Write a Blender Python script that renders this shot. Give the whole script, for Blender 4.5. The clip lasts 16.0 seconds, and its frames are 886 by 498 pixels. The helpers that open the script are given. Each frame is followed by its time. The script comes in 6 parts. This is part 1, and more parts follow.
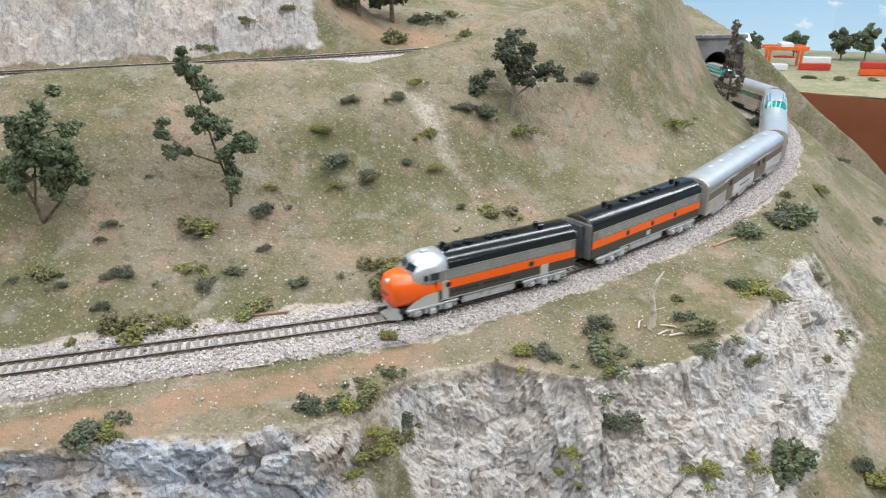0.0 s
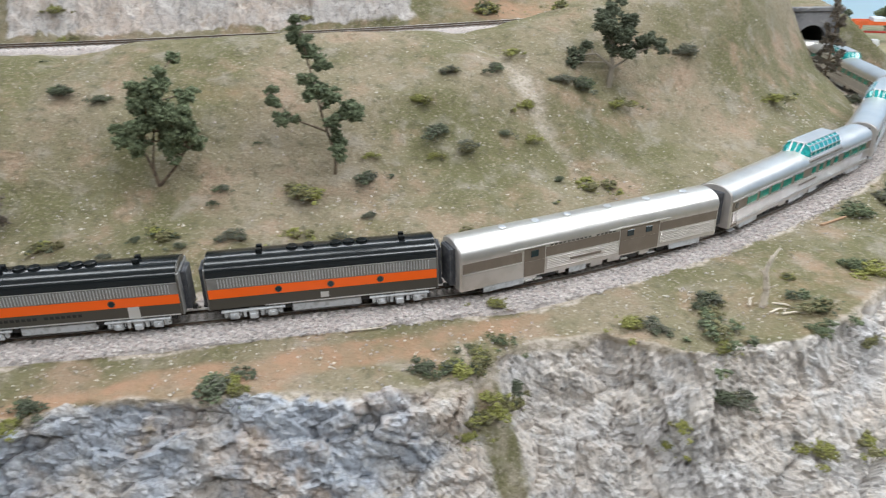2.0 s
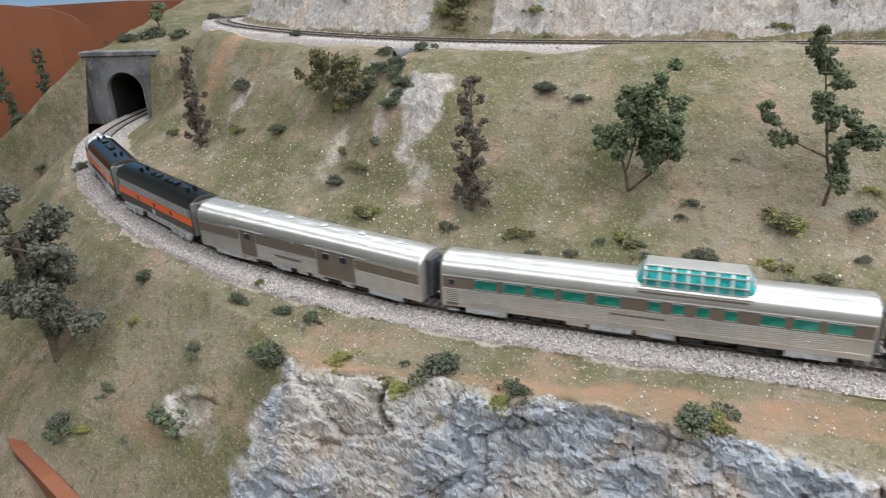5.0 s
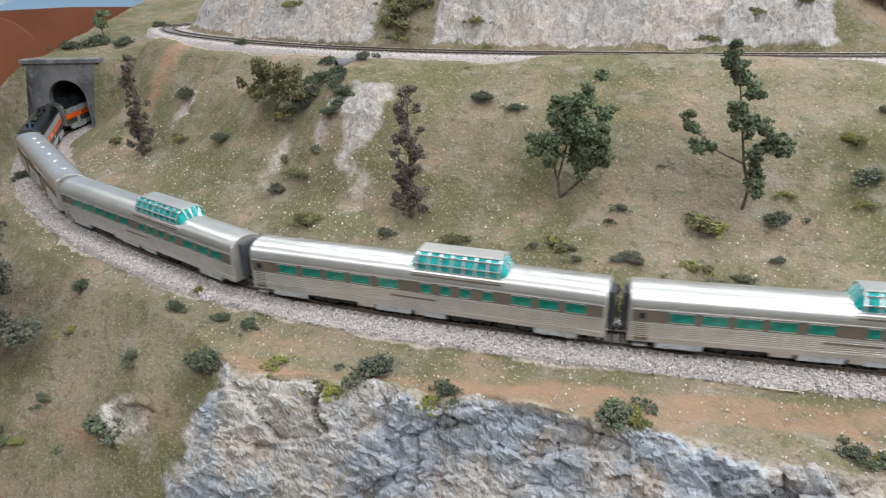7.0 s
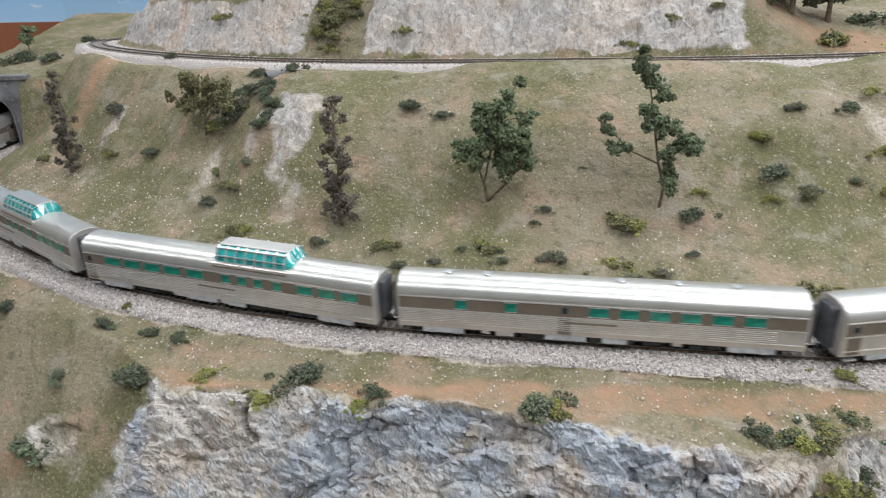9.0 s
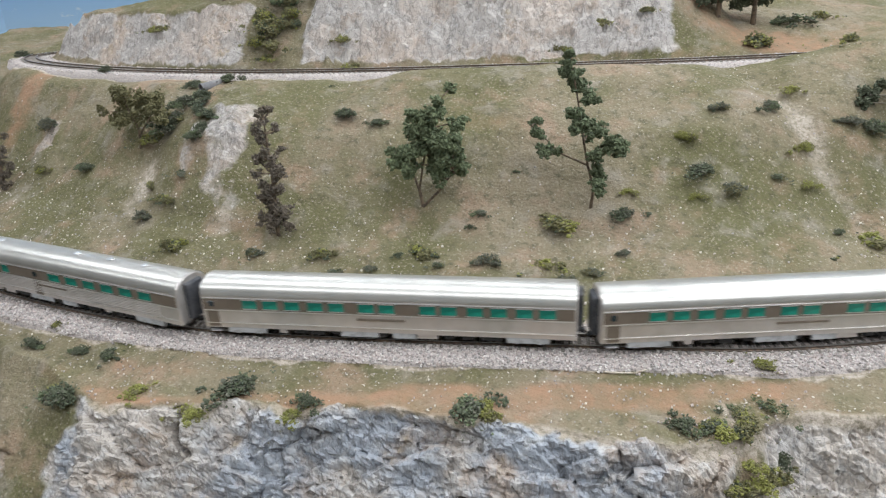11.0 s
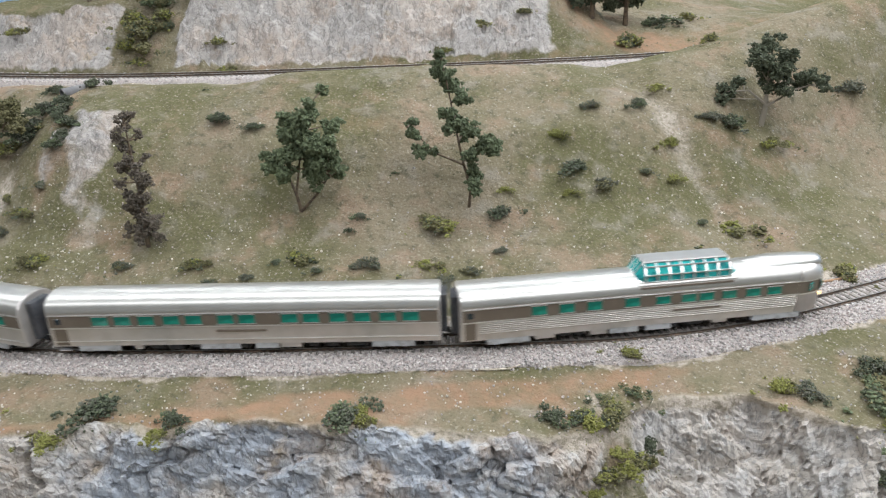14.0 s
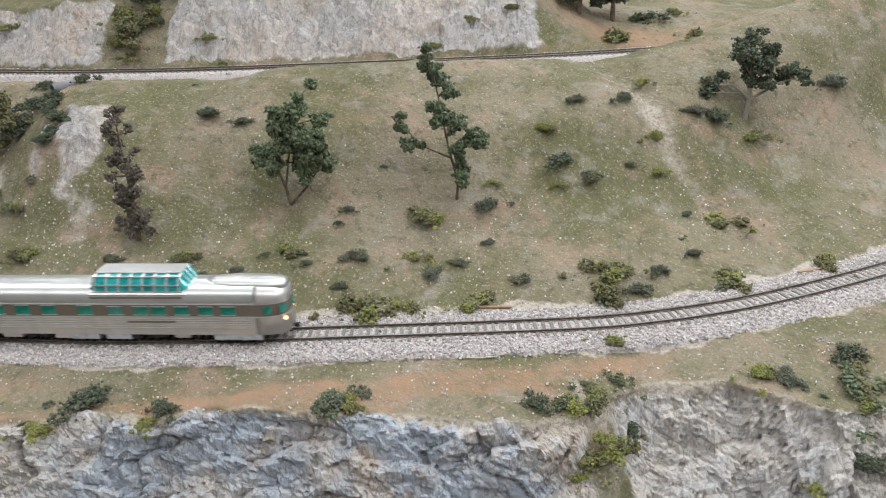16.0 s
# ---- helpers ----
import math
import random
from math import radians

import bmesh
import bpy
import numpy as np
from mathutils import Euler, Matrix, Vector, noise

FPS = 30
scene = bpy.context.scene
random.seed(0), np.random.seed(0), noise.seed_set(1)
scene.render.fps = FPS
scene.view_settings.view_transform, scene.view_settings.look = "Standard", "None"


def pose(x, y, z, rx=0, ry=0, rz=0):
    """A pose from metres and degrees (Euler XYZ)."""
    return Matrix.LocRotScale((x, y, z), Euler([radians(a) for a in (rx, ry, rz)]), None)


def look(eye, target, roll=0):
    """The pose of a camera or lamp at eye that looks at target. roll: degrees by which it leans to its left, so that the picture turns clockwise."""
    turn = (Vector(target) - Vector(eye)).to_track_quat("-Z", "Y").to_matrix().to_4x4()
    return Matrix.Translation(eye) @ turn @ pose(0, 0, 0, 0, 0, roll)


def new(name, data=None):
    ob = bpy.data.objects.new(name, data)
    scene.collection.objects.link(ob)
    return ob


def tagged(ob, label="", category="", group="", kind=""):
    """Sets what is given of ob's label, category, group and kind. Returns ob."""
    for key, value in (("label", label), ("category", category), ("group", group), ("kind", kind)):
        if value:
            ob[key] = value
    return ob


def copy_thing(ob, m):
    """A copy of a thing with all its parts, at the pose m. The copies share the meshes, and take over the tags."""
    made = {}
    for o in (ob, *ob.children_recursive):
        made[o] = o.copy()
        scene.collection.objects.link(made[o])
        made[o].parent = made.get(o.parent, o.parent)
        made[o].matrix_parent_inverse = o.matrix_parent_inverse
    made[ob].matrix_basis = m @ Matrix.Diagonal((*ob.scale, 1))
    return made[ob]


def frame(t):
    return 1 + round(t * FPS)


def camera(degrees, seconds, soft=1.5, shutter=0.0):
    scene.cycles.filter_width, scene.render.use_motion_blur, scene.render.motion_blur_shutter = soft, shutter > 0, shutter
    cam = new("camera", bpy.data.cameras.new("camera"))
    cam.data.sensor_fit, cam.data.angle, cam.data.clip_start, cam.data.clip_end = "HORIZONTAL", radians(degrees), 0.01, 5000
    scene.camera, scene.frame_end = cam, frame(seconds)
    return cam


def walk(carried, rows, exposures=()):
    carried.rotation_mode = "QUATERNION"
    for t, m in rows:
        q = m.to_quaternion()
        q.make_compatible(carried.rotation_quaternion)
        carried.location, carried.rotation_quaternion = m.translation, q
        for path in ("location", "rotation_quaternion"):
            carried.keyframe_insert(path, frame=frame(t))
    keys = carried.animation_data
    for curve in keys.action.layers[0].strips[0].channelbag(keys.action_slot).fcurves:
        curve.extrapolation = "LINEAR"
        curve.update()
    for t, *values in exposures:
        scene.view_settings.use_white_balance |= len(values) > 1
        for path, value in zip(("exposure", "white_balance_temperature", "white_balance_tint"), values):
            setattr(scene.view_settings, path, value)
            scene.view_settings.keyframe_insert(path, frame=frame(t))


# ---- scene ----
cam = camera(64.7, 16.0, soft=1.2, shutter=0.45)
PATH = [
    (0, (0.11, 0.156, 0.273), (-0.02, 1.986, -0.523), -0.6),
    (0.5, (0.107, 0.156, 0.271), (-0.031, 1.982, -0.531), -0.6),
    (1, (0.102, 0.152, 0.269), (-0.051, 1.97, -0.55), -0.6),
    (1.5, (0.089, 0.149, 0.268), (-0.105, 1.956, -0.567), -0.7),
    (2, (0.067, 0.146, 0.269), (-0.212, 1.934, -0.584), -1.1),
    (2.5, (0.019, 0.133, 0.272), (-0.412, 1.882, -0.596), -1.8),
    (3, (-0.019, 0.122, 0.273), (-0.725, 1.782, -0.59), -3.6),
    (3.5, (-0.049, 0.122, 0.271), (-1.005, 1.662, -0.574), -4.9),
    (3.7, (-0.057, 0.123, 0.272), (-1.081, 1.622, -0.568), -5.0),
    (5.8, (-0.041, 0.128, 0.277), (-1.161, 1.567, -0.545), -2.2),
    (6, (-0.038, 0.128, 0.278), (-1.142, 1.58, -0.544), -2.0),
    (6.5, (-0.031, 0.128, 0.277), (-1.093, 1.615, -0.537), -1.7),
    (7, (-0.025, 0.129, 0.278), (-1.054, 1.639, -0.534), -1.6),
    (7.5, (-0.018, 0.13, 0.279), (-1.021, 1.66, -0.531), -1.4),
    (8, (-0.012, 0.132, 0.278), (-0.982, 1.686, -0.524), -1.5),
    (8.5, (-0.006, 0.133, 0.279), (-0.952, 1.703, -0.521), -1.8),
    (9, (0.001, 0.131, 0.28), (-0.923, 1.716, -0.515), -2.1),
    (11.5, (0.031, 0.144, 0.279), (-0.775, 1.8, -0.5), -2.7),
    (12, (0.037, 0.149, 0.278), (-0.731, 1.823, -0.501), -2.6),
    (12.5, (0.045, 0.153, 0.278), (-0.674, 1.849, -0.503), -2.4),
    (13, (0.047, 0.155, 0.277), (-0.62, 1.871, -0.505), -2.1),
    (13.5, (0.048, 0.156, 0.276), (-0.588, 1.884, -0.504), -2.1),
    (14, (0.053, 0.156, 0.276), (-0.558, 1.892, -0.507), -2.1),
    (14.5, (0.058, 0.155, 0.275), (-0.537, 1.896, -0.509), -2.1),
    (15, (0.058, 0.154, 0.275), (-0.536, 1.895, -0.51), -2.1),
    (15.5, (0.059, 0.152, 0.275), (-0.544, 1.89, -0.511), -2.2),
    (16, (0.061, 0.148, 0.274), (-0.532, 1.888, -0.515), -2.1),
]
walk(cam, [(t, look(eye, target, roll)) for t, eye, target, roll in PATH],
     exposures=[(0.0, 0.23), (1.5, 0.21), (3.0, 0.17), (6.0, 0.17), (12.0, 0.08), (16.0, 0.05)])

# ---- lay of the land: the two lines of track, and the height of the ground beside them ----
def smoothed(points, per=24):
    """A smooth line through the points of the plan."""
    p = np.array(points, float)
    for _ in range(2):
        q = p.copy()
        q[1:-1] = 0.25 * p[:-2] + 0.5 * p[1:-1] + 0.25 * p[2:]
        p = 0.5 * p + 0.5 * q
    e = np.vstack([2 * p[0] - p[1], p, 2 * p[-1] - p[-2]])
    u = (np.arange(per) / per)[:, None]
    out = [0.5 * (2 * b + (c - a) * u + (2 * a - 5 * b + 4 * c - d) * u ** 2 + (3 * b - a - 3 * c + d) * u ** 3)
           for a, b, c, d in zip(e, e[1:], e[2:], e[3:])]
    return np.vstack(out + [p[-1:]])


def even(line, step):
    """The same line in even steps, and the length along it."""
    far = np.r_[0, np.cumsum(np.linalg.norm(np.diff(line, axis=0), axis=1))]
    s = np.arange(0, far[-1], step)
    return np.stack([np.interp(s, far, line[:, 0]), np.interp(s, far, line[:, 1])], 1), s


# lower line: hidden stretch under the hill, left portal, the open curve, right portal, hidden stretch
LOWER_HIDDEN_LEFT = [(-0.25, 1.56), (0.0, 1.53), (0.2, 1.5), (0.26, 1.42), (0.18, 1.34), (0.0, 1.3), (-0.4, 1.29), (-0.7, 1.27), (-0.95, 1.2), (-1.14, 1.13), (-1.26, 1.04), (-1.285, 0.95)]
LOWER_OPEN = [(-1.268, 0.868), (-1.232, 0.80), (-1.205, 0.752), (-1.176, 0.708), (-1.13, 0.658), (-1.058, 0.611), (-0.957, 0.566), (-0.877, 0.54),
              (-0.80, 0.520), (-0.737, 0.508), (-0.64, 0.497), (-0.55, 0.494), (-0.46, 0.500), (-0.367, 0.516), (-0.232, 0.557),
              (-0.127, 0.593), (-0.04, 0.622), (0.033, 0.646), (0.117, 0.692), (0.21, 0.766), (0.29, 0.837), (0.368, 0.925),
              (0.453, 1.04), (0.525, 1.17), (0.568, 1.29), (0.582, 1.40), (0.575, 1.51), (0.55, 1.61)]
LOWER_HIDDEN_RIGHT = [(0.49, 1.70), (0.38, 1.75), (0.2, 1.77), (-0.1, 1.78), (-0.6, 1.78), (-1.1, 1.78), (-1.8, 1.78)]
LOWER, LOWER_S = even(smoothed(LOWER_HIDDEN_LEFT + LOWER_OPEN + LOWER_HIDDEN_RIGHT), 0.004)
S0 = LOWER_S[np.argmin(((LOWER - (-0.008, 0.632)) ** 2).sum(1))] - 1.585
LOWER_S = LOWER_S - S0
UPPER, UPPER_S = even(smoothed([(-0.9, 1.1), (-1.02, 1.05), (-1.13, 0.99), (-1.16, 0.93), (-1.09, 0.882), (-0.974, 0.85), (-0.828, 0.836), (-0.698, 0.84),
                                (-0.565, 0.862), (-0.45, 0.896), (-0.3, 0.95), (-0.177, 0.998), (-0.05, 1.05), (0.1, 1.13), (0.22, 1.22), (0.3, 1.34), (0.33, 1.5)]), 0.004)
UPPER_Z = 0.15


def beside(line, x, y):
    """For many places: the index of the nearest point of the line, and the distance to its left."""
    x, y = np.atleast_1d(x).ravel(), np.atleast_1d(y).ravel()
    ways = np.gradient(line, axis=0)
    ways /= np.linalg.norm(ways, axis=1)[:, None]
    near, off = np.empty(len(x), int), np.empty(len(x))
    for i in range(0, len(x), 20000):
        d2 = (x[i:i + 20000, None] - line[None, :, 0]) ** 2 + (y[i:i + 20000, None] - line[None, :, 1]) ** 2
        k = d2.argmin(1)
        side = ways[k, 0] * (y[i:i + 20000] - line[k, 1]) - ways[k, 1] * (x[i:i + 20000] - line[k, 0])
        near[i:i + 20000], off[i:i + 20000] = k, np.sign(side) * np.sqrt(d2.min(1))
    return near, off


def lattice(ix, iy, iz, seed):
    h = (ix * 374761393 + iy * 668265263 + iz * 1274126177 + seed * 974634541) & 0xFFFFFFFF
    h = ((h ^ (h >> 13)) * 1274126177) & 0xFFFFFFFF
    return ((h ^ (h >> 16)) & 0xFFFF) / 65535.0


def grain(x, y, z=0.0, seed=0):
    """Smooth value noise from -1 to 1, one cell a unit."""
    x, y, z = np.broadcast_arrays(np.asarray(x, float), np.asarray(y, float), np.asarray(z, float))
    i, j, k = (np.floor(v).astype(np.int64) for v in (x, y, z))
    fx, fy, fz = ((f * f * (3 - 2 * f)) for f in (x - i, y - j, z - k))
    out = 0
    for a in (0, 1):
        for b in (0, 1):
            for c in (0, 1):
                out = out + lattice(i + a, j + b, k + c, seed) * (fx if a else 1 - fx) * (fy if b else 1 - fy) * (fz if c else 1 - fz)
    return 2 * out - 1


def fbm(x, y, z=0.0, octaves=4, seed=0):
    total, size, gain = 0, 1.0, 0.5
    for o in range(octaves):
        total = total + gain * grain(x * size, y * size, z * size, seed + o)
        size, gain = size * 2.03, gain * 0.5
    return total


def step(a, b, v):
    u = np.clip((v - a) / (b - a), 0, 1)
    return u * u * (3 - 2 * u)


def bump(x, y, cx, cy, rx, ry):
    return np.exp(-((x - cx) / rx) ** 2 - ((y - cy) / ry) ** 2)


def facets(x, y, z, size, layer, seed, tilt=0.9):
    """Broken rock: every cell is a tilted flat face at a depth of its own. Also the distance to the nearest joint."""
    w = 0.22
    a = x * size + w * grain(x * size * 1.9, y * size * 1.9, z * size * 1.9, seed + 1)
    b = y * size + w * grain(x * size * 1.9, y * size * 1.9, z * size * 1.9, seed + 2)
    c = z * size * layer + w * grain(x * size * 1.9, y * size * 1.9, z * size * 1.9, seed + 3)
    i, j, k = (np.floor(v).astype(np.int64) for v in (a, b, c))
    first, second = np.full(a.shape, 9.0), np.full(a.shape, 9.0)
    depth = np.zeros(a.shape)
    for da in (-1, 0, 1):
        for db in (-1, 0, 1):
            for dc in (-1, 0, 1):
                ci, cj, ck = i + da, j + db, k + dc
                u, v, q = (a - ci - lattice(ci, cj, ck, seed + 5), b - cj - lattice(ci, cj, ck, seed + 6), c - ck - lattice(ci, cj, ck, seed + 7))
                d = np.sqrt(u * u + v * v + q * q)
                face = 2 * lattice(ci, cj, ck, seed + 8) - 1 + tilt * (u * (2 * lattice(ci, cj, ck, seed + 9) - 1) + v * (2 * lattice(ci, cj, ck, seed + 10) - 1) + q * (1.6 * lattice(ci, cj, ck, seed + 11) - 0.2))
                near = d < first
                second = np.where(near, first, np.minimum(second, d))
                depth = np.where(near, face, depth)
                first = np.where(near, d, first)
    return depth, second - first


HILL_N = [-0.05, 0.0, 0.03, 0.07, 0.10, 0.13, 0.16, 0.19, 0.22, 0.25, 0.29, 0.33, 0.5]
HILL_Z = [-0.008, -0.007, -0.005, 0.008, 0.019, 0.030, 0.050, 0.076, 0.108, 0.126, 0.142, 0.15, 0.15]


def open_land(s):
    """How far the open stretch holds: 0 where the line runs hidden."""
    return step(0.20, 0.34, s) * (1 - step(2.55, 2.75, s))


def hill_height(x, y):
    """Height of the ground on the hill's side of the lower line; also the share of rock, of red earth and of pale gravel."""
    x, y = np.asarray(x, float), np.asarray(y, float)
    k, n = beside(LOWER[(LOWER_S > 0.12) & (LOWER_S < 2.8)], x, y)
    s = LOWER_S[(LOWER_S > 0.12) & (LOWER_S < 2.8)][k]
    inner = (n < 0.05) & ((k < 3) | (k > ((LOWER_S > 0.12) & (LOWER_S < 2.8)).sum() - 4)) & (y > 1.0) & (x > -1.15) & (x < 0.46)
    n = np.where(inner, np.abs(n) + 0.36, n)
    narrow = np.interp(s, [0.2, 0.4, 0.65, 0.8, 0.95, 1.08, 1.2, 1.5, 1.62, 1.8, 2.0, 2.18, 2.6], [2.2, 1.5, 1.0, 1.0, 1.13, 1.1, 1.0, 1.0, 1.0, 0.97, 1.1, 1.35, 1.6])
    z = np.interp(0.03 + (n - 0.03) * narrow, HILL_N, HILL_Z)
    # shelf of the upper line, the wall behind it
    ku, du = beside(UPPER, x, y)
    su = UPPER_S[ku]
    ux = UPPER[ku, 0]
    shelf = step(-0.085, -0.035, du) * step(0.12, 0.2, n)
    z = z * (1 - shelf) + (UPPER_Z - 0.006) * shelf
    crest = np.interp(x, [-0.44, -0.36, -0.14, -0.04, 0.06, 0.16, 0.3], [0.0, 0.012, 0.010, 0.004, 0.020, 0.040, 0.045])
    z = z + crest * step(-0.17, -0.07, du) * (1 - step(-0.05, -0.025, du)) * step(0.12, 0.2, n)
    steep = np.interp(ux, [-1.2, -1.0, -0.685, -0.645, -0.565, -0.525, -0.15, -0.07, 0.0, 0.2], [1.2, 1.6, 1.5, 0.9, 0.9, 1.6, 1.5, 1.0, 0.32, 0.25])
    top = np.interp(ux, [-1.2, -1.05, -0.685, -0.565, -0.47, -0.10, 0.0, 0.3], [0.05, 0.07, 0.085, 0.09, 0.16, 0.18, 0.10, 0.09])
    behind = np.maximum(du - 0.036, 0)
    rise = np.minimum(behind * steep, top + 0.25 * np.maximum(behind - top / steep, 0))
    z = z + np.where(n > 0.1, rise, 0)
    rock = step(0.004, 0.014, rise) * (1 - step(top * 0.85, top * 1.05, rise)) * step(0.9, 1.25, steep + 0.25 * fbm(x * 18, y * 18, seed=5))
    # knolls, the gully under the culvert, the outcrop beside it, the worn runnel
    z = z + 0.034 * bump(x, y, 0.27, 1.24, 0.16, 0.16) + 0.058 * bump(x, y, 0.43, 1.43, 0.075, 0.12)
    z = z - 0.022 * bump(x + 0.25 * (y - 0.7), y, -0.62, 0.70, 0.030, 0.075)
    z = z + 0.017 * bump(x, y, -0.505, 0.695, 0.045, 0.045)
    run = x - (-0.035 + 0.80 * (1.0 - y)) - 0.02 * fbm(y * 9, x * 2, seed=13)
    z = z - 0.010 * np.exp(-(run / 0.030) ** 2) * step(0.78, 0.86, y) * (1 - step(0.95, 1.03, y))
    z = z + 0.012 * bump(x, y, 0.08, 0.90, 0.07, 0.06) + 0.012 * bump(x, y, -0.845, 0.71, 0.035, 0.045)
    # soft unevenness
    calm = step(0.03, 0.09, n)
    z = z + calm * (0.008 * fbm(x * 9, y * 9, seed=11) + 0.0026 * fbm(x * 45, y * 45, seed=21))
    out = 1.15 * bump(x, y, -0.515, 0.692, 0.050, 0.056) + 0.9 * bump(x, y, -0.845, 0.713, 0.022, 0.034)
    rock = np.maximum(rock, 0.62 * step(0.20, 1.0, out + 0.75 * fbm(x * 34, y * 34, seed=6)) * (n > 0.05))
    rough = np.abs(fbm(x * 55, y * 55, z * 70, 4, seed=31))
    slabs, joint = facets(x, y, z, 30, 0.8, 34)
    chunks, _ = facets(x, y, z, 75, 0.8, 36)
    z = z + rock * (0.009 * fbm(x * 26, y * 26, z * 20, 4, seed=33) - 0.010 * (rough - 0.2) + 0.006 * slabs + 0.0032 * chunks - 0.004 * (1 - step(0.0, 0.08, joint)))
    # the upper line's bed stays level
    bed = 1 - step(0.022, 0.034, np.abs(du))
    bed = bed * (n > 0.1)
    z = z * (1 - bed) + (UPPER_Z - 0.007) * bed
    red = np.clip((0.45 + 0.5 * fbm(x * 20, y * 20, seed=19)) * bump(x, y, -0.24, 0.80, 0.16, 0.026) + 0.95 * bump(x, y, -0.945, 0.78, 0.034, 0.09) + bump(x, y, 0.02, 1.15, 0.2, 0.05), 0, 1)
    red = np.maximum(red, 0.55 * (rise > 0.001) * (1 - step(0.01, 0.03, rise)) * (ux > -0.1))
    pale = np.exp(-(run / 0.030) ** 2) * step(0.78, 0.86, y) * (1 - step(0.96, 1.03, y)) * (0.5 + 0.4 * fbm(x * 25, y * 25, seed=14))
    pale = np.maximum(pale, 1 - step(0.033, 0.041, n + 0.014 * fbm(x * 30, y * 30, seed=8)))
    pale = np.maximum(pale, (0.45 + 0.5 * fbm(x * 40, y * 40, seed=17)) * bump(x, y, -0.475, 0.635, 0.030, 0.035))
    pale = np.maximum(pale, (0.5 + 0.7 * fbm(x * 30, y * 30, seed=18)) * bump(x + 0.25 * (y - 0.7), y, -0.62, 0.68, 0.022, 0.09))
    pale = np.maximum(pale, 0.9 * (1 - step(0.030, 0.040, np.abs(du + 0.004))) * (n > 0.1))
    return z, rock, red, pale, n, s


EDGE_S = [0.2, 0.9, 1.08, 1.16, 1.22, 1.27, 1.37, 1.45, 1.53, 1.58, 1.63, 1.68, 1.72, 1.80, 1.88, 1.95, 2.08, 2.2, 2.65]
EDGE_N = [0.05, 0.058, 0.07, 0.108, 0.094, 0.085, 0.083, 0.087, 0.106, 0.094, 0.068, 0.083, 0.128, 0.158, 0.143, 0.126, 0.10, 0.06, 0.055]
FALL_M = [0.8, 0.8, 0.85, 1.3, 1.5, 1.6, 1.6, 1.6, 1.6, 1.6, 1.55, 1.5, 1.5, 1.5, 1.4, 1.3, 1.0, 0.8, 0.8]
FALL_Z = [0.15, 0.16, 0.16, 0.13, 0.15, 0.16, 0.16, 0.15, 0.14, 0.13, 0.12, 0.105, 0.09, 0.08, 0.08, 0.08, 0.07, 0.05, 0.05]


def front_height(s, n):
    """Height of the ground on the open side, n metres out from the lower line (n > 0), and how far it lies on the rock face."""
    edge, fall, deep = (np.interp(s, EDGE_S, v) for v in (EDGE_N, FALL_M, FALL_Z))
    edge = edge + 0.012 * fbm(s * 16, 3.0, octaves=4, seed=41)
    z = -0.004 - 0.010 * step(0.035, 1.0, n / np.maximum(edge, 1e-3))
    out = np.maximum(n - edge, 0)
    face = np.minimum(out * fall, deep)
    beyond = np.maximum(out - deep / fall, 0)
    z = z - face - 0.62 * beyond
    return z, edge, face / deep, beyond
# ---- world and lamps: a hall lit by rows of ceiling fluorescents ----
world = bpy.data.worlds.new("hall_air")
scene.world = world
world.use_nodes = True
world.node_tree.nodes["Background"].inputs[0].default_value = (0.80, 0.87, 1.0, 1)
world.node_tree.nodes["Background"].inputs[1].default_value = 0.05
CEILING = 1.75
LAMPS = [(x, y) for x in (-2.0, -0.7, 0.6, 1.9) for y in (-0.6, 0.75, 2.1)]
for lx, ly in LAMPS:
    lamp = bpy.data.lights.new("fluorescent", "AREA")
    lamp.shape, lamp.size, lamp.size_y, lamp.energy, lamp.color = "RECTANGLE", 1.15, 0.28, {-2.0: 10.5, -0.7: 9.0, 0.6: 15.5, 1.9: 19.0}[lx], (0.90, 0.95, 1.0)
    new("fluorescent", lamp).matrix_world = pose(lx, ly, CEILING - 0.06)

# ---- materials ----
def material(name, color, rough=0.6, metal=0.0, spots=(), bump=(), random=0.0, coat=0.0):
    """A surface: base colour, then layers of noise (scale, colour, low, high), then relief (scale, depth in metres)."""
    m = bpy.data.materials.new(name)
    m.use_nodes = True
    t = m.node_tree
    bsdf = t.nodes["Principled BSDF"]
    bsdf.inputs["Roughness"].default_value, bsdf.inputs["Metallic"].default_value = rough, metal
    bsdf.inputs["Coat Weight"].default_value = coat
    at = t.nodes.new("ShaderNodeTexCoord").outputs["Object"]
    rgb = t.nodes.new("ShaderNodeRGB")
    rgb.outputs[0].default_value = (*color, 1)
    out = rgb.outputs[0]
    for scale, tone, low, high in spots:
        out = mixed(t, out, tone, ramped(t, noised(t, at, scale), low, high))
    if random:
        info = t.nodes.new("ShaderNodeObjectInfo")
        hsv = t.nodes.new("ShaderNodeHueSaturation")
        span = t.nodes.new("ShaderNodeMapRange")
        span.inputs[3].default_value, span.inputs[4].default_value = 1 - random, 1 + random
        t.links.new(info.outputs["Random"], span.inputs[0])
        t.links.new(span.outputs[0], hsv.inputs["Value"])
        t.links.new(out, hsv.inputs["Color"])
        out = hsv.outputs[0]
    t.links.new(out, bsdf.inputs["Base Color"])
    relief(t, at, bsdf, bump)
    return m


def noised(t, at, scale, detail=5.0):
    n = t.nodes.new("ShaderNodeTexNoise")
    n.inputs["Scale"].default_value, n.inputs["Detail"].default_value, n.inputs["Roughness"].default_value = scale, detail, 0.62
    t.links.new(at, n.inputs["Vector"])
    return n.outputs[0]


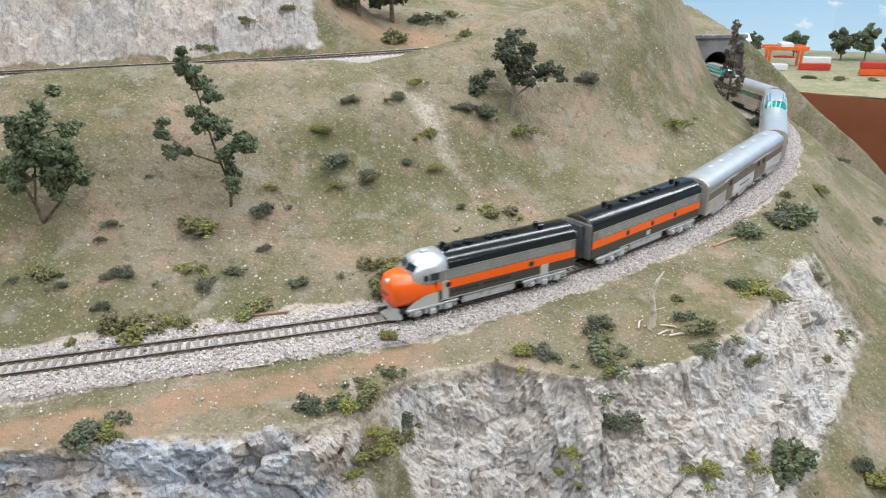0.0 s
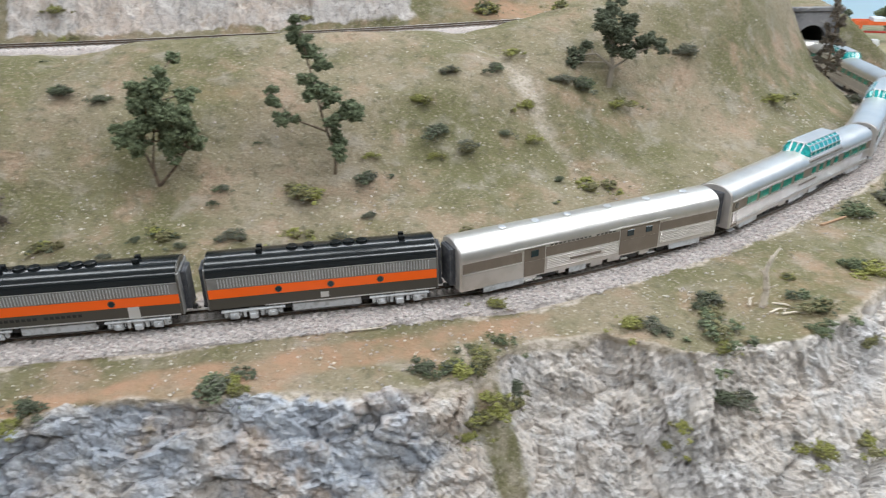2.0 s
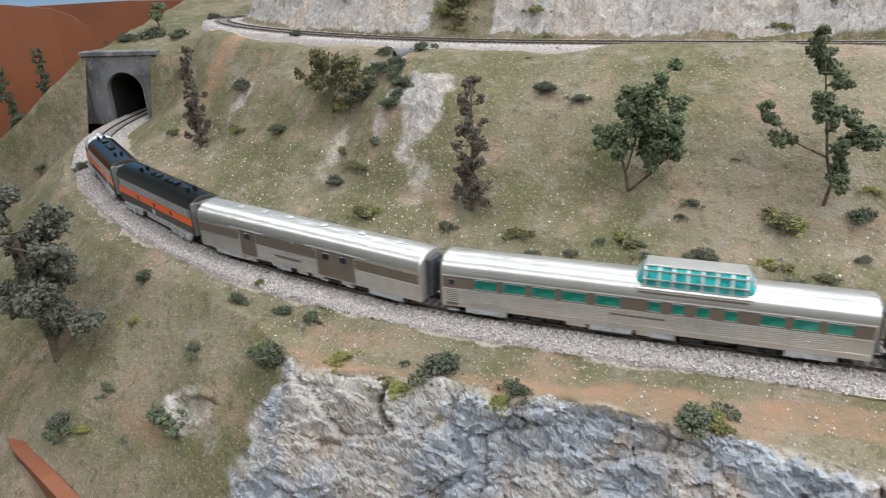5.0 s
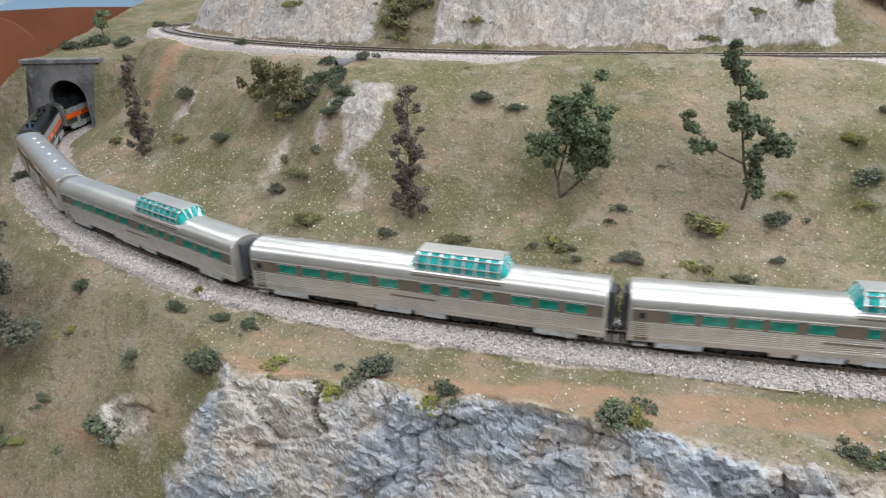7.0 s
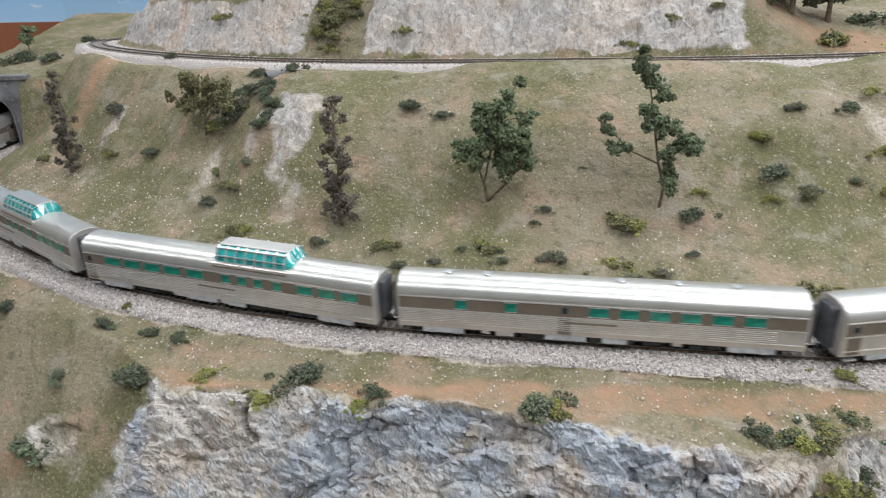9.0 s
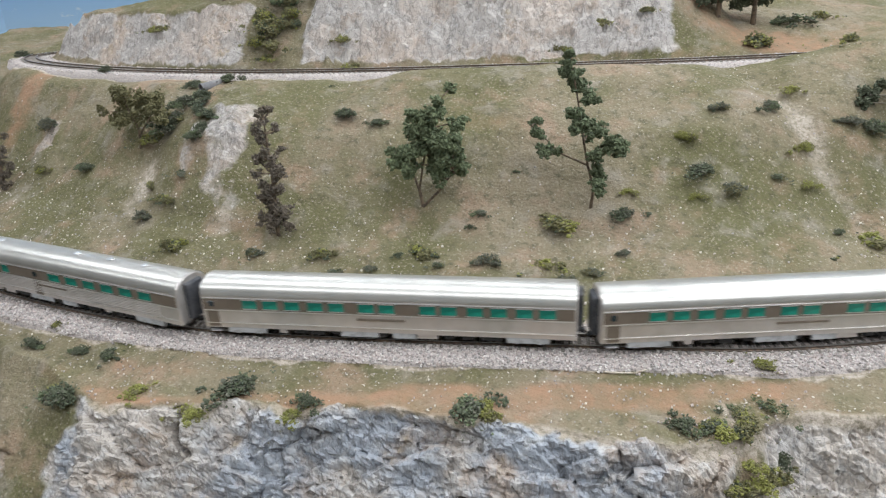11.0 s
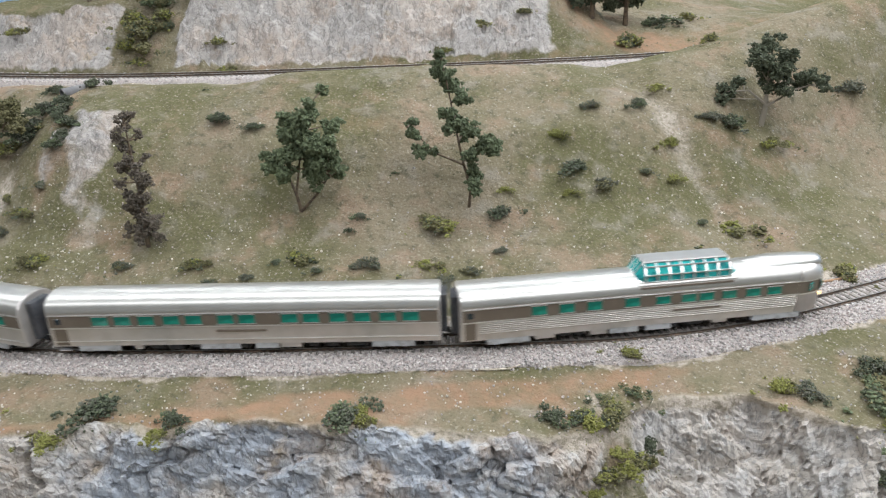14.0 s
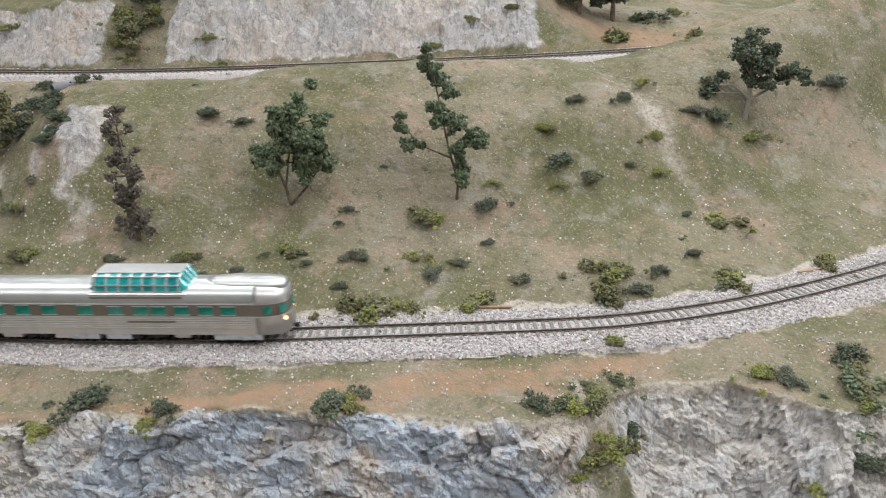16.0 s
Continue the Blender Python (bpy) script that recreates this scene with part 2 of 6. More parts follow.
def ramped(t, value, low, high, most=1.0):
    r = t.nodes.new("ShaderNodeMapRange")
    r.interpolation_type = "SMOOTHSTEP"
    r.inputs[1].default_value, r.inputs[2].default_value, r.inputs[4].default_value = low, high, most
    t.links.new(value, r.inputs[0])
    return r.outputs[0]


def mixed(t, a, b, share):
    x = t.nodes.new("ShaderNodeMix")
    x.data_type = "RGBA"
    for value, socket in ((a, x.inputs[6]), (b, x.inputs[7])):
        if isinstance(value, tuple):
            socket.default_value = (*value, 1)
        else:
            t.links.new(value, socket)
    t.links.new(share, x.inputs[0])
    return x.outputs[2]


def relief(t, at, bsdf, bump):
    last = None
    for scale, depth in bump:
        b = t.nodes.new("ShaderNodeBump")
        b.inputs["Strength"].default_value, b.inputs["Distance"].default_value = 1.0, depth
        t.links.new(noised(t, at, scale), b.inputs["Height"])
        if last:
            t.links.new(last, b.inputs["Normal"])
        last = b.outputs[0]
    if last:
        t.links.new(last, bsdf.inputs["Normal"])


def times(t, a, b, kind="MULTIPLY"):
    m = t.nodes.new("ShaderNodeMath")
    m.operation = kind
    for v, s in ((a, m.inputs[0]), (b, m.inputs[1])):
        if isinstance(v, float):
            s.default_value = v
        else:
            t.links.new(v, s)
    return m.outputs[0]


def ground_material(name, rocks, cream=None):
    """Scenic turf, cast rock in the tints given, red earth and pale gravel, shared out by the attribute cover (r rock, g red earth, b gravel)."""
    m = bpy.data.materials.new(name)
    m.use_nodes = True
    t = m.node_tree
    bsdf = t.nodes["Principled BSDF"]
    bsdf.inputs["Roughness"].default_value = 0.95
    bsdf.inputs["Specular IOR Level"].default_value = 0.15
    at = t.nodes.new("ShaderNodeTexCoord").outputs["Object"]
    cover = t.nodes.new("ShaderNodeAttribute")
    cover.attribute_name = "cover"
    sep = t.nodes.new("ShaderNodeSeparateColor")
    t.links.new(cover.outputs["Color"], sep.inputs[0])
    rock, red, pale = sep.outputs
    turf = mixed(t, (0.262, 0.218, 0.150), (0.148, 0.138, 0.070), ramped(t, noised(t, at, 6), 0.36, 0.58))
    turf = mixed(t, turf, (0.350, 0.245, 0.175), ramped(t, noised(t, at, 17), 0.50, 0.68, 0.75))
    turf = mixed(t, turf, (0.33, 0.295, 0.245), ramped(t, noised(t, at, 30), 0.52, 0.70, 0.6))
    turf = mixed(t, turf, (0.108, 0.100, 0.062), ramped(t, noised(t, at, 110), 0.50, 0.70, 0.7))
    turf = mixed(t, turf, (0.40, 0.35, 0.27), ramped(t, noised(t, at, 380), 0.54, 0.68, 0.8))
    turf = mixed(t, turf, (0.075, 0.07, 0.045), ramped(t, noised(t, at, 520), 0.57, 0.70, 0.6))
    earth = mixed(t, (0.375, 0.230, 0.148), (0.31, 0.215, 0.140), ramped(t, noised(t, at, 70), 0.4, 0.6))
    gravel = mixed(t, (0.50, 0.43, 0.36), (0.30, 0.26, 0.20), ramped(t, noised(t, at, 260), 0.45, 0.62))
    main, cool, warm, brown, light = rocks
    stone = mixed(t, main, cool, ramped(t, noised(t, at, 8), 0.44, 0.56))
    stone = mixed(t, stone, warm, ramped(t, noised(t, at, 14), 0.52, 0.66, 0.8))
    stone = mixed(t, stone, brown, ramped(t, noised(t, at, 26), 0.56, 0.68, 0.6))
    if cream:
        along = t.nodes.new("ShaderNodeSeparateXYZ")
        t.links.new(at, along.inputs[0])
        stone = mixed(t, stone, cream, ramped(t, along.outputs[0], 0.0, 0.06, 0.6))
    stone = mixed(t, stone, light, ramped(t, noised(t, at, 95), 0.50, 0.66, 0.55))
    stone = mixed(t, stone, (0.25, 0.25, 0.26), ramped(t, noised(t, at, 140), 0.58, 0.70, 0.5))
    stone = mixed(t, stone, (0.30, 0.25, 0.15), ramped(t, noised(t, at, 28), 0.62, 0.72, 0.5))
    squash = t.nodes.new("ShaderNodeMapping")
    squash.inputs["Scale"].default_value = (1.0, 1.0, 0.45)
    t.links.new(at, squash.inputs[0])
    for scale, share_of in ((42, 0.45), (110, 0.45)):
        seam = t.nodes.new("ShaderNodeMath")
        seam.operation = "ABSOLUTE"
        t.links.new(times(t, noised(t, squash.outputs[0], scale, 3.0), -0.5, "ADD"), seam.inputs[0])
        stone = mixed(t, stone, (0.15, 0.14, 0.135), ramped(t, times(t, times(t, seam.outputs[0], -1.0), 0.03, "ADD"), 0.0, 0.03, share_of))
    fray = times(t, times(t, noised(t, at, 45), 0.9), -0.45, "ADD")
    def share(v, low, high):
        return ramped(t, times(t, v, fray, "ADD"), low, high)
    out = mixed(t, turf, earth, share(red, 0.35, 1.05))
    out = mixed(t, out, gravel, share(pale, 0.30, 0.80))
    out = mixed(t, out, stone, share(rock, 0.30, 0.66))
    t.links.new(out, bsdf.inputs["Base Color"])
    relief(t, at, bsdf, ((60, 0.004), (300, 0.0014), (900, 0.0005)))
    return m


GROUND = ground_material("scenic_ground", ((0.52, 0.45, 0.40), (0.47, 0.435, 0.41), (0.54, 0.43, 0.35), (0.37, 0.29, 0.23), (0.64, 0.60, 0.56)))
CLIFF = ground_material("scenic_cliff", ((0.51, 0.46, 0.415), (0.385, 0.41, 0.455), (0.52, 0.415, 0.335), (0.34, 0.26, 0.20), (0.66, 0.655, 0.65)), (0.67, 0.605, 0.545))
BALLAST = material("ballast_gravel", (0.50, 0.44, 0.41), 0.9, spots=((700, (0.30, 0.27, 0.26), 0.48, 0.6), (500, (0.62, 0.56, 0.53), 0.55, 0.68)), bump=((600, 0.001),))
STONES = [material("crushed_stone_" + n, c, 0.9, spots=((300, tuple(v * 0.7 for v in c), 0.45, 0.65),)) for n, c in
          (("pink", (0.56, 0.48, 0.45)), ("pale", (0.66, 0.61, 0.58)), ("grey", (0.42, 0.385, 0.37)))]
CHIPS = material("pale_chips", (0.72, 0.66, 0.58), 0.9)
TIMBER = material("tie_timber", (0.25, 0.225, 0.20), 0.85, spots=((500, (0.17, 0.15, 0.13), 0.45, 0.65),), random=0.25)
RAIL = material("rusty_rail", (0.085, 0.066, 0.052), 0.55, 0.35, spots=((300, (0.19, 0.13, 0.09), 0.45, 0.65),))
RAILTOP = material("worn_rail_head", (0.46, 0.44, 0.42), 0.32, 0.9)
STEEL = material("brushed_stainless", (0.66, 0.62, 0.59), 0.36, 0.6, spots=((60, (0.58, 0.545, 0.51), 0.40, 0.66),))
STEEL_ROOF = material("silver_roof", (0.63, 0.61, 0.575), 0.36, 0.76, spots=((45, (0.57, 0.555, 0.525), 0.40, 0.66),))
PEWTER = material("pewter_band", (0.175, 0.140, 0.108), 0.5, 0.1, spots=((80, (0.20, 0.163, 0.128), 0.45, 0.62),))
CASTING = material("silver_casting", (0.52, 0.53, 0.54), 0.5, 0.15, spots=((200, (0.36, 0.36, 0.36), 0.48, 0.66),))
BRIGHT = material("bright_trim", (0.86, 0.85, 0.83), 0.28, 0.75)
GLASS = material("green_tinted_glazing", (0.010, 0.17, 0.125), 0.12, spots=((120, (0.02, 0.30, 0.22), 0.45, 0.6),), coat=0.5)
DOMEGLASS = material("teal_dome_glazing", (0.03, 0.40, 0.38), 0.08, spots=((140, (0.01, 0.20, 0.21), 0.45, 0.6),), coat=0.6)
DARKGLASS = material("dark_glazing", (0.015, 0.03, 0.04), 0.10, coat=0.5)
BLACK = material("black_underframe", (0.022, 0.021, 0.020), 0.7)
RUBBER = material("diaphragm_grey", (0.07, 0.075, 0.085), 0.6, spots=((200, (0.12, 0.12, 0.13), 0.45, 0.6),))
ORANGE = material("orange_paint", (1.0, 0.135, 0.010), 0.30, coat=0.35)
LOCOGREY = material("locomotive_silver_grey", (0.30, 0.295, 0.285), 0.42, 0.35, spots=((90, (0.25, 0.245, 0.235), 0.45, 0.6),))
LOCODARK = material("locomotive_dark_grey", (0.085, 0.078, 0.066), 0.40, 0.3)
LOCOROOF = material("gloss_black_roof", (0.008, 0.010, 0.011), 0.17)
SILVER = material("silver_paint", (0.74, 0.75, 0.77), 0.30, 0.6)
REDTRIM = material("red_emblem", (0.75, 0.05, 0.05), 0.4)
CONCRETE = material("weathered_concrete", (0.20, 0.195, 0.20), 0.9, spots=((18, (0.09, 0.09, 0.095), 0.42, 0.62), (70, (0.30, 0.29, 0.28), 0.52, 0.7)), bump=((120, 0.0008),))
# near-black bore lining, also the plates that stand in for darkness inside
INNERDARK = material("tunnel_lining", (0.018, 0.017, 0.016), 0.95)
FASCIA = material("brown_fascia_board", (0.26, 0.085, 0.036), 0.5, spots=((4, (0.22, 0.07, 0.03), 0.4, 0.6),))
BARK = material("grey_brown_bark", (0.17, 0.125, 0.085), 0.9, spots=((180, (0.10, 0.075, 0.055), 0.45, 0.6),))
BLEACHED = material("bleached_wood", (0.68, 0.60, 0.50), 0.85, spots=((150, (0.38, 0.31, 0.24), 0.45, 0.62),))
BOARD = material("weathered_board", (0.36, 0.22, 0.13), 0.8)
LEAF = {n: material("foliage_" + n, c, 0.9, spots=((160, tuple(v * 0.7 for v in c), 0.42, 0.62), (420, tuple(min(1, v * 1.8) for v in c), 0.48, 0.70)), random=0.15) for n, c in
        (("dark", (0.078, 0.090, 0.055)), ("green", (0.115, 0.140, 0.075)), ("lime", (0.22, 0.22, 0.06)), ("olive", (0.155, 0.142, 0.068)),
         ("grey", (0.118, 0.118, 0.088)), ("brown", (0.14, 0.115, 0.09)))}
WALLPAINT = material("hall_wall_paint", (0.62, 0.60, 0.56), 0.9, spots=((2, (0.56, 0.54, 0.50), 0.4, 0.6),))
CEILINGPAINT = material("ceiling_panel", (0.74, 0.74, 0.72), 0.9)
CARPET = material("hall_floor", (0.10, 0.09, 0.08), 0.95)
SAND = material("tan_turf", (0.34, 0.28, 0.17), 0.95, spots=((12, (0.25, 0.24, 0.12), 0.42, 0.6), (60, (0.42, 0.36, 0.24), 0.5, 0.7)))
YELLOWROCK = material("ochre_rock", (0.42, 0.33, 0.13), 0.95, spots=((20, (0.30, 0.26, 0.10), 0.42, 0.6),))

# ---- building helpers ----
def mesh_object(name, bm, mat, smooth=False):
    me = bpy.data.meshes.new(name)
    bm.normal_update()
    bm.to_mesh(me)
    bm.free()
    for m in (mat if isinstance(mat, (list, tuple)) else [mat]):
        me.materials.append(m)
    if smooth:
        me.shade_smooth()
    return new(name, me)


def part(name, bm, mat, parent, label="", smooth=False):
    ob = mesh_object(name, bm, mat, smooth)
    ob.parent = parent
    if label:
        tagged(ob, label)
    return ob


def again(ob, m, parent=None):
    """Another piece on the same mesh."""
    o = bpy.data.objects.new(ob.name.split(".")[0], ob.data)
    scene.collection.objects.link(o)
    o.parent = parent or ob.parent
    o.matrix_basis = m
    return o


def box(bm, x0, x1, y0, y1, z0, z1, bevel=0.0, mat=0):
    made = bmesh.ops.create_cube(bm, size=1.0, matrix=Matrix.Translation(((x0 + x1) / 2, (y0 + y1) / 2, (z0 + z1) / 2)) @ Matrix.Diagonal((x1 - x0, y1 - y0, z1 - z0, 1)))
    faces = {f for v in made["verts"] for f in v.link_faces}
    for f in faces:
        f.material_index = mat
    if bevel:
        bmesh.ops.bevel(bm, geom=list({e for f in faces for e in f.edges}), offset=bevel, segments=1, affect="EDGES", profile=0.5)
    return bm


def boxed(*sizes, bevel=0.0):
    return box(bmesh.new(), *sizes, bevel=bevel)


def rod(bm, a, b, r0, r1=None, sides=8, caps=True):
    a, b = Vector(a), Vector(b)
    turn = (b - a).to_track_quat("Z", "Y").to_matrix().to_4x4()
    bmesh.ops.create_cone(bm, cap_ends=caps, segments=sides, radius1=r0, radius2=r0 if r1 is None else r1, depth=(b - a).length,
                          matrix=Matrix.Translation((a + b) / 2) @ turn)
    return bm


def loft(bm, rings, closed=True, cap=True, mat=0):
    """Skin over rings of points, each ring as many points."""
    rows = [[bm.verts.new(p) for p in ring] for ring in rings]
    n = len(rows[0])
    for a, b in zip(rows, rows[1:]):
        for i in range(n if closed else n - 1):
            f = bm.faces.new((a[i], a[(i + 1) % n], b[(i + 1) % n], b[i]))
            f.material_index = mat
    if cap and closed:
        bm.faces.new(rows[0][::-1]).material_index = mat
        bm.faces.new(rows[-1]).material_index = mat
    return bm


def empty(name, label, category, group=""):
    return tagged(new(name), label, category, group)


def grid_mesh(name, verts, nu, nv, keep=None, cover=None):
    """A sheet of nu by nv points, row by row."""
    i = np.arange(nu * nv).reshape(nu, nv)
    quads = np.stack([i[:-1, :-1], i[1:, :-1], i[1:, 1:], i[:-1, 1:]], -1).reshape(-1, 4)
    if keep is not None:
        quads = quads[keep[quads].all(1)]
    me = bpy.data.meshes.new(name)
    me.vertices.add(len(verts))
    me.vertices.foreach_set("co", np.asarray(verts, np.float32).ravel())
    me.loops.add(quads.size)
    me.loops.foreach_set("vertex_index", quads.ravel().astype(np.int32))
    me.polygons.add(len(quads))
    me.polygons.foreach_set("loop_start", np.arange(0, quads.size, 4, dtype=np.int32))
    me.update(calc_edges=True)
    if cover is not None:
        a = me.color_attributes.new("cover", "FLOAT_COLOR", "POINT")
        a.data.foreach_set("color", np.concatenate([cover, np.ones((len(cover), 1))], 1).astype(np.float32).ravel())
        flat = cover[quads, 0].mean(1) > 0.45
        me.polygons.foreach_set("use_smooth", ~flat)
    else:
        me.shade_smooth()
    return me


# ---- ground ----
def build_hill():
    xs, ys = np.arange(-1.75, 1.0, 0.0036), np.arange(0.44, 2.0, 0.0036)
    x, y = (a.ravel() for a in np.meshgrid(xs, ys, indexing="ij"))
    z, rock, red, pale, n, s = hill_height(x, y)
    # the mountain falls away to the west and ends at the layout's back edge
    z = z * step(-1.72, -1.42, x) + (-0.25) * (1 - step(-1.72, -1.42, x))
    me = grid_mesh("hillside", np.stack([x, y, z], 1), len(xs), len(ys), n > -0.012, np.stack([rock, red, pale], 1))
    me.materials.append(GROUND)
    return tagged(new("ground_hillside", me), "dry olive and tan scenic turf hillside with pale rock", "hillside", kind="structure")


def front_surface(s, out):
    """Places on the open side for arrays of s (along the line) and out (metres from it)."""
    px, py = np.interp(s, LOWER_S, LOWER[:, 0]), np.interp(s, LOWER_S, LOWER[:, 1])
    ways = np.gradient(LOWER, axis=0)
    ways /= np.linalg.norm(ways, axis=1)[:, None]
    wx, wy = np.interp(s, LOWER_S, ways[:, 0]), np.interp(s, LOWER_S, ways[:, 1])
    z, edge, face, beyond = front_height(s, out)
    return px + wy * out, py - wx * out, z, edge, face, beyond


def build_front():
    ss = np.r_[np.arange(0.16, 1.06, 0.004), np.arange(1.06, 2.1, 0.0018), np.arange(2.1, 2.72, 0.004)]
    us = np.r_[np.linspace(0, 0.05, 12), np.linspace(0.053, 0.24, 130), np.linspace(0.245, 0.62, 40)]
    s, o = (a.ravel() for a in np.meshgrid(ss, us, indexing="ij"))
    o = o * np.interp(s, [1.3, 1.8], [0.72, 1.0])
    x, y, z, edge, face, beyond = front_surface(s, o)
    shape = (len(ss), len(us))
    v = np.stack([x, y, z], 1).reshape(*shape, 3)
    du, dv = np.gradient(v, axis=0), np.gradient(v, axis=1)
    nor = np.cross(dv, du)
    nor /= np.maximum(np.linalg.norm(nor, axis=2), 1e-9)[..., None]
    nor = (nor * np.sign(nor[..., 2:3] + 1e-9)).reshape(-1, 3)
    cliffs = step(1.11, 1.17, s + 0.05 * fbm(s * 12, o * 30, seed=51)) * (1 - step(1.98, 2.10, s))
    gap = np.exp(-((s - 1.595 - 0.25 * (o - 0.1)) / 0.018) ** 2)
    rock = cliffs * step(-0.004, 0.006, o - edge + 0.010 * fbm(s * 30, o * 30, seed=52)) * (1 - step(0.03, 0.07, beyond + 0.028 * step(1.72, 1.85, s) + 0.012 * step(1.82, 1.95, s)))
    rock = rock * (1 - 0.8 * gap)
    slab = np.exp(-((s - 1.062) / 0.036) ** 2 - ((o - 0.135) / 0.020) ** 2)
    rock = np.maximum(rock, 0.52 * step(0.30, 0.85, slab + 0.35 * fbm(s * 40, o * 40, seed=53)))
    fluted = step(1.605, 1.635, s) * (1 - step(1.74, 1.80, s + 0.03 * fbm(s * 20, o * 20, seed=58)))
    big, joint = facets(x, y, z, 19, np.where(s > 1.60, 0.9, 2.0), 61, 1.0)
    mid, crack = facets(x, y, z, 46, np.where(s > 1.60, 0.8, 2.0), 64, 1.1)
    tall, groove = facets(x, y, z, 120, 0.25, 65, 0.8)
    small, _ = facets(x, y, z, 120, np.where(s > 1.60, 0.6, 1.6), 67, 1.1)
    d = 0.0058 * big + 0.0030 * mid * (1 - 0.5 * fluted) + 0.0013 * small + 0.0024 * tall * fluted
    d = d - 0.0026 * (1 - step(0.0, 0.07, joint)) - 0.0013 * (1 - step(0.0, 0.09, crack)) * (1 - fluted) - 0.0016 * (1 - step(0.0, 0.12, groove)) * fluted
    d = d + 0.007 * fbm(x * 13, y * 13, z * 18, 3, seed=71) + 0.0008 * fbm(x * 210, y * 210, z * 210, 2, seed=72)
    soft = 0.004 * fbm(x * 14, y * 14, seed=73) * step(0.045, 0.07, o) + 0.0011 * fbm(x * 70, y * 70, seed=74)
    v = np.stack([x, y, z], 1) + nor * (rock * d)[:, None]
    v[:, 2] += (1 - rock) * soft
    red = np.clip((0.7 + 1.2 * fbm(s * 10, o * 12, seed=76)) * np.exp(-((o - edge + 0.006) / 0.010) ** 2) * cliffs * (s < 1.52) + 0.9 * np.exp(-((s - 1.50) / 0.10) ** 2 - ((o - 0.058) / 0.016) ** 2) + (0.3 + 0.9 * fbm(s * 14, o * 22, seed=77)) * step(0.044, 0.056, o) * step(0.8, 0.95, s) * (1 - step(1.62, 1.7, s)) * (1 - step(0.0, 0.02, o - edge))
                  + 0.7 * np.exp(-((s - 1.17) / 0.07) ** 2 - ((o - 0.055) / 0.012) ** 2) + 0.9 * np.exp(-((s - 1.62) / 0.05) ** 2 - ((o - 0.045) / 0.01) ** 2)
                  + 0.5 * step(1.65, 1.8, s) * (1 - step(1.9, 2.0, s)) * step(0.05, 0.08, o)
                  + 0.8 * np.exp(-((s - 1.03) / 0.06) ** 2 - ((o - 0.15) / 0.02) ** 2), 0, 0.85) * (1 - rock)
    pale = np.maximum(1 - step(0.033, 0.041, o + 0.008 * fbm(s * 40, 1.0, seed=75)), 0.45 * gap * step(0.04, 0.06, o))
    pale = np.maximum(pale, 0.75 * np.exp(-((o - edge - 0.004) / 0.009) ** 2) * cliffs)
    me = grid_mesh("front_slope", v, *shape, None, np.stack([rock, red, pale], 1))
    me.materials.append(CLIFF)
    return tagged(new("ground_front_slope", me), "turf shoulder above a pale grey and pink cast rock cliff", "cliff", kind="structure")


build_hill()
build_front()


def lower_pose(s):
    """Place and heading on the lower line."""
    e = 0.004
    p, a, b = (Vector((np.interp(v, LOWER_S, LOWER[:, 0]), np.interp(v, LOWER_S, LOWER[:, 1]), 0)) for v in (s, s - e, s + e))
    return p, math.atan2((b - a).y, (b - a).x)


def ribbon(line, offsets_heights, z0):
    """Rings across a line at each of its points, for loft: (offset to the left, height)."""
    ways = np.gradient(line, axis=0)
    ways /= np.linalg.norm(ways, axis=1)[:, None]
    return [[(p[0] - w[1] * o, p[1] + w[0] * o, z0 + h) for o, h in offsets_heights] for p, w in zip(line, ways)]


def build_track(name, line, z0, label, nearest):
    """Ballast bed, sleepers and two rails along a line; nearest: the stretch whose sleepers are single pieces."""
    top = empty(name, label, "railway track")
    bm = loft(bmesh.new(), ribbon(line[::2], [(-0.036, -0.012), (-0.033, -0.0045), (-0.022, -0.0028), (0.022, -0.0028), (0.033, -0.0045), (0.036, -0.012)], z0), closed=False)
    part("ballast_bed", bm, BALLAST, top, smooth=True)
    for side in (-1, 1):
        o = side * 0.0086
        web = [(o - 0.0011, -0.0024), (o - 0.0011, -0.0018), (o - 0.0004, -0.0014), (o - 0.0006, -0.0002), (o + 0.0006, -0.0002), (o + 0.0004, -0.0014), (o + 0.0011, -0.0018), (o + 0.0011, -0.0024)]
        rail = part("rail", loft(bmesh.new(), ribbon(line, web, z0)), RAIL, top)
        head = [(o - 0.00052, -0.0002), (o - 0.00045, 0.0), (o + 0.00045, 0.0), (o + 0.00052, -0.0002)]
        part("rail_head", loft(bmesh.new(), ribbon(line, head, z0 + 0.0002)), RAILTOP, rail, "worn shiny rail head")
    rng = random.Random(4)
    pts, s = even(line, 0.0066)
    ways = np.gradient(pts, axis=0)
    first, rest = None, bmesh.new()
    for p, w, far in zip(pts, ways, s):
        m = pose(p[0], p[1], z0 - 0.0026 + rng.uniform(-0.0002, 0.0002), 0, 0, math.degrees(math.atan2(w[1], w[0])) + rng.uniform(-1.5, 1.5))
        if nearest[0] < far < nearest[1]:
            if first is None:
                first = part("sleeper", boxed(-0.00135, 0.00135, -0.0148, 0.0148, -0.0009, 0.0007, bevel=0.0002), TIMBER, top)
                first.matrix_basis = m
            else:
                again(first, m)
        else:
            b = boxed(-0.00135, 0.00135, -0.0148, 0.0148, -0.0009, 0.0007)
            b.transform(m)
            tmp = bpy.data.meshes.new("tmp")
            b.to_mesh(tmp)
            rest.from_mesh(tmp)
            b.free()
            bpy.data.meshes.remove(tmp)
    tagged(part("sleepers", rest, TIMBER, top), kind="stuff")
    return top


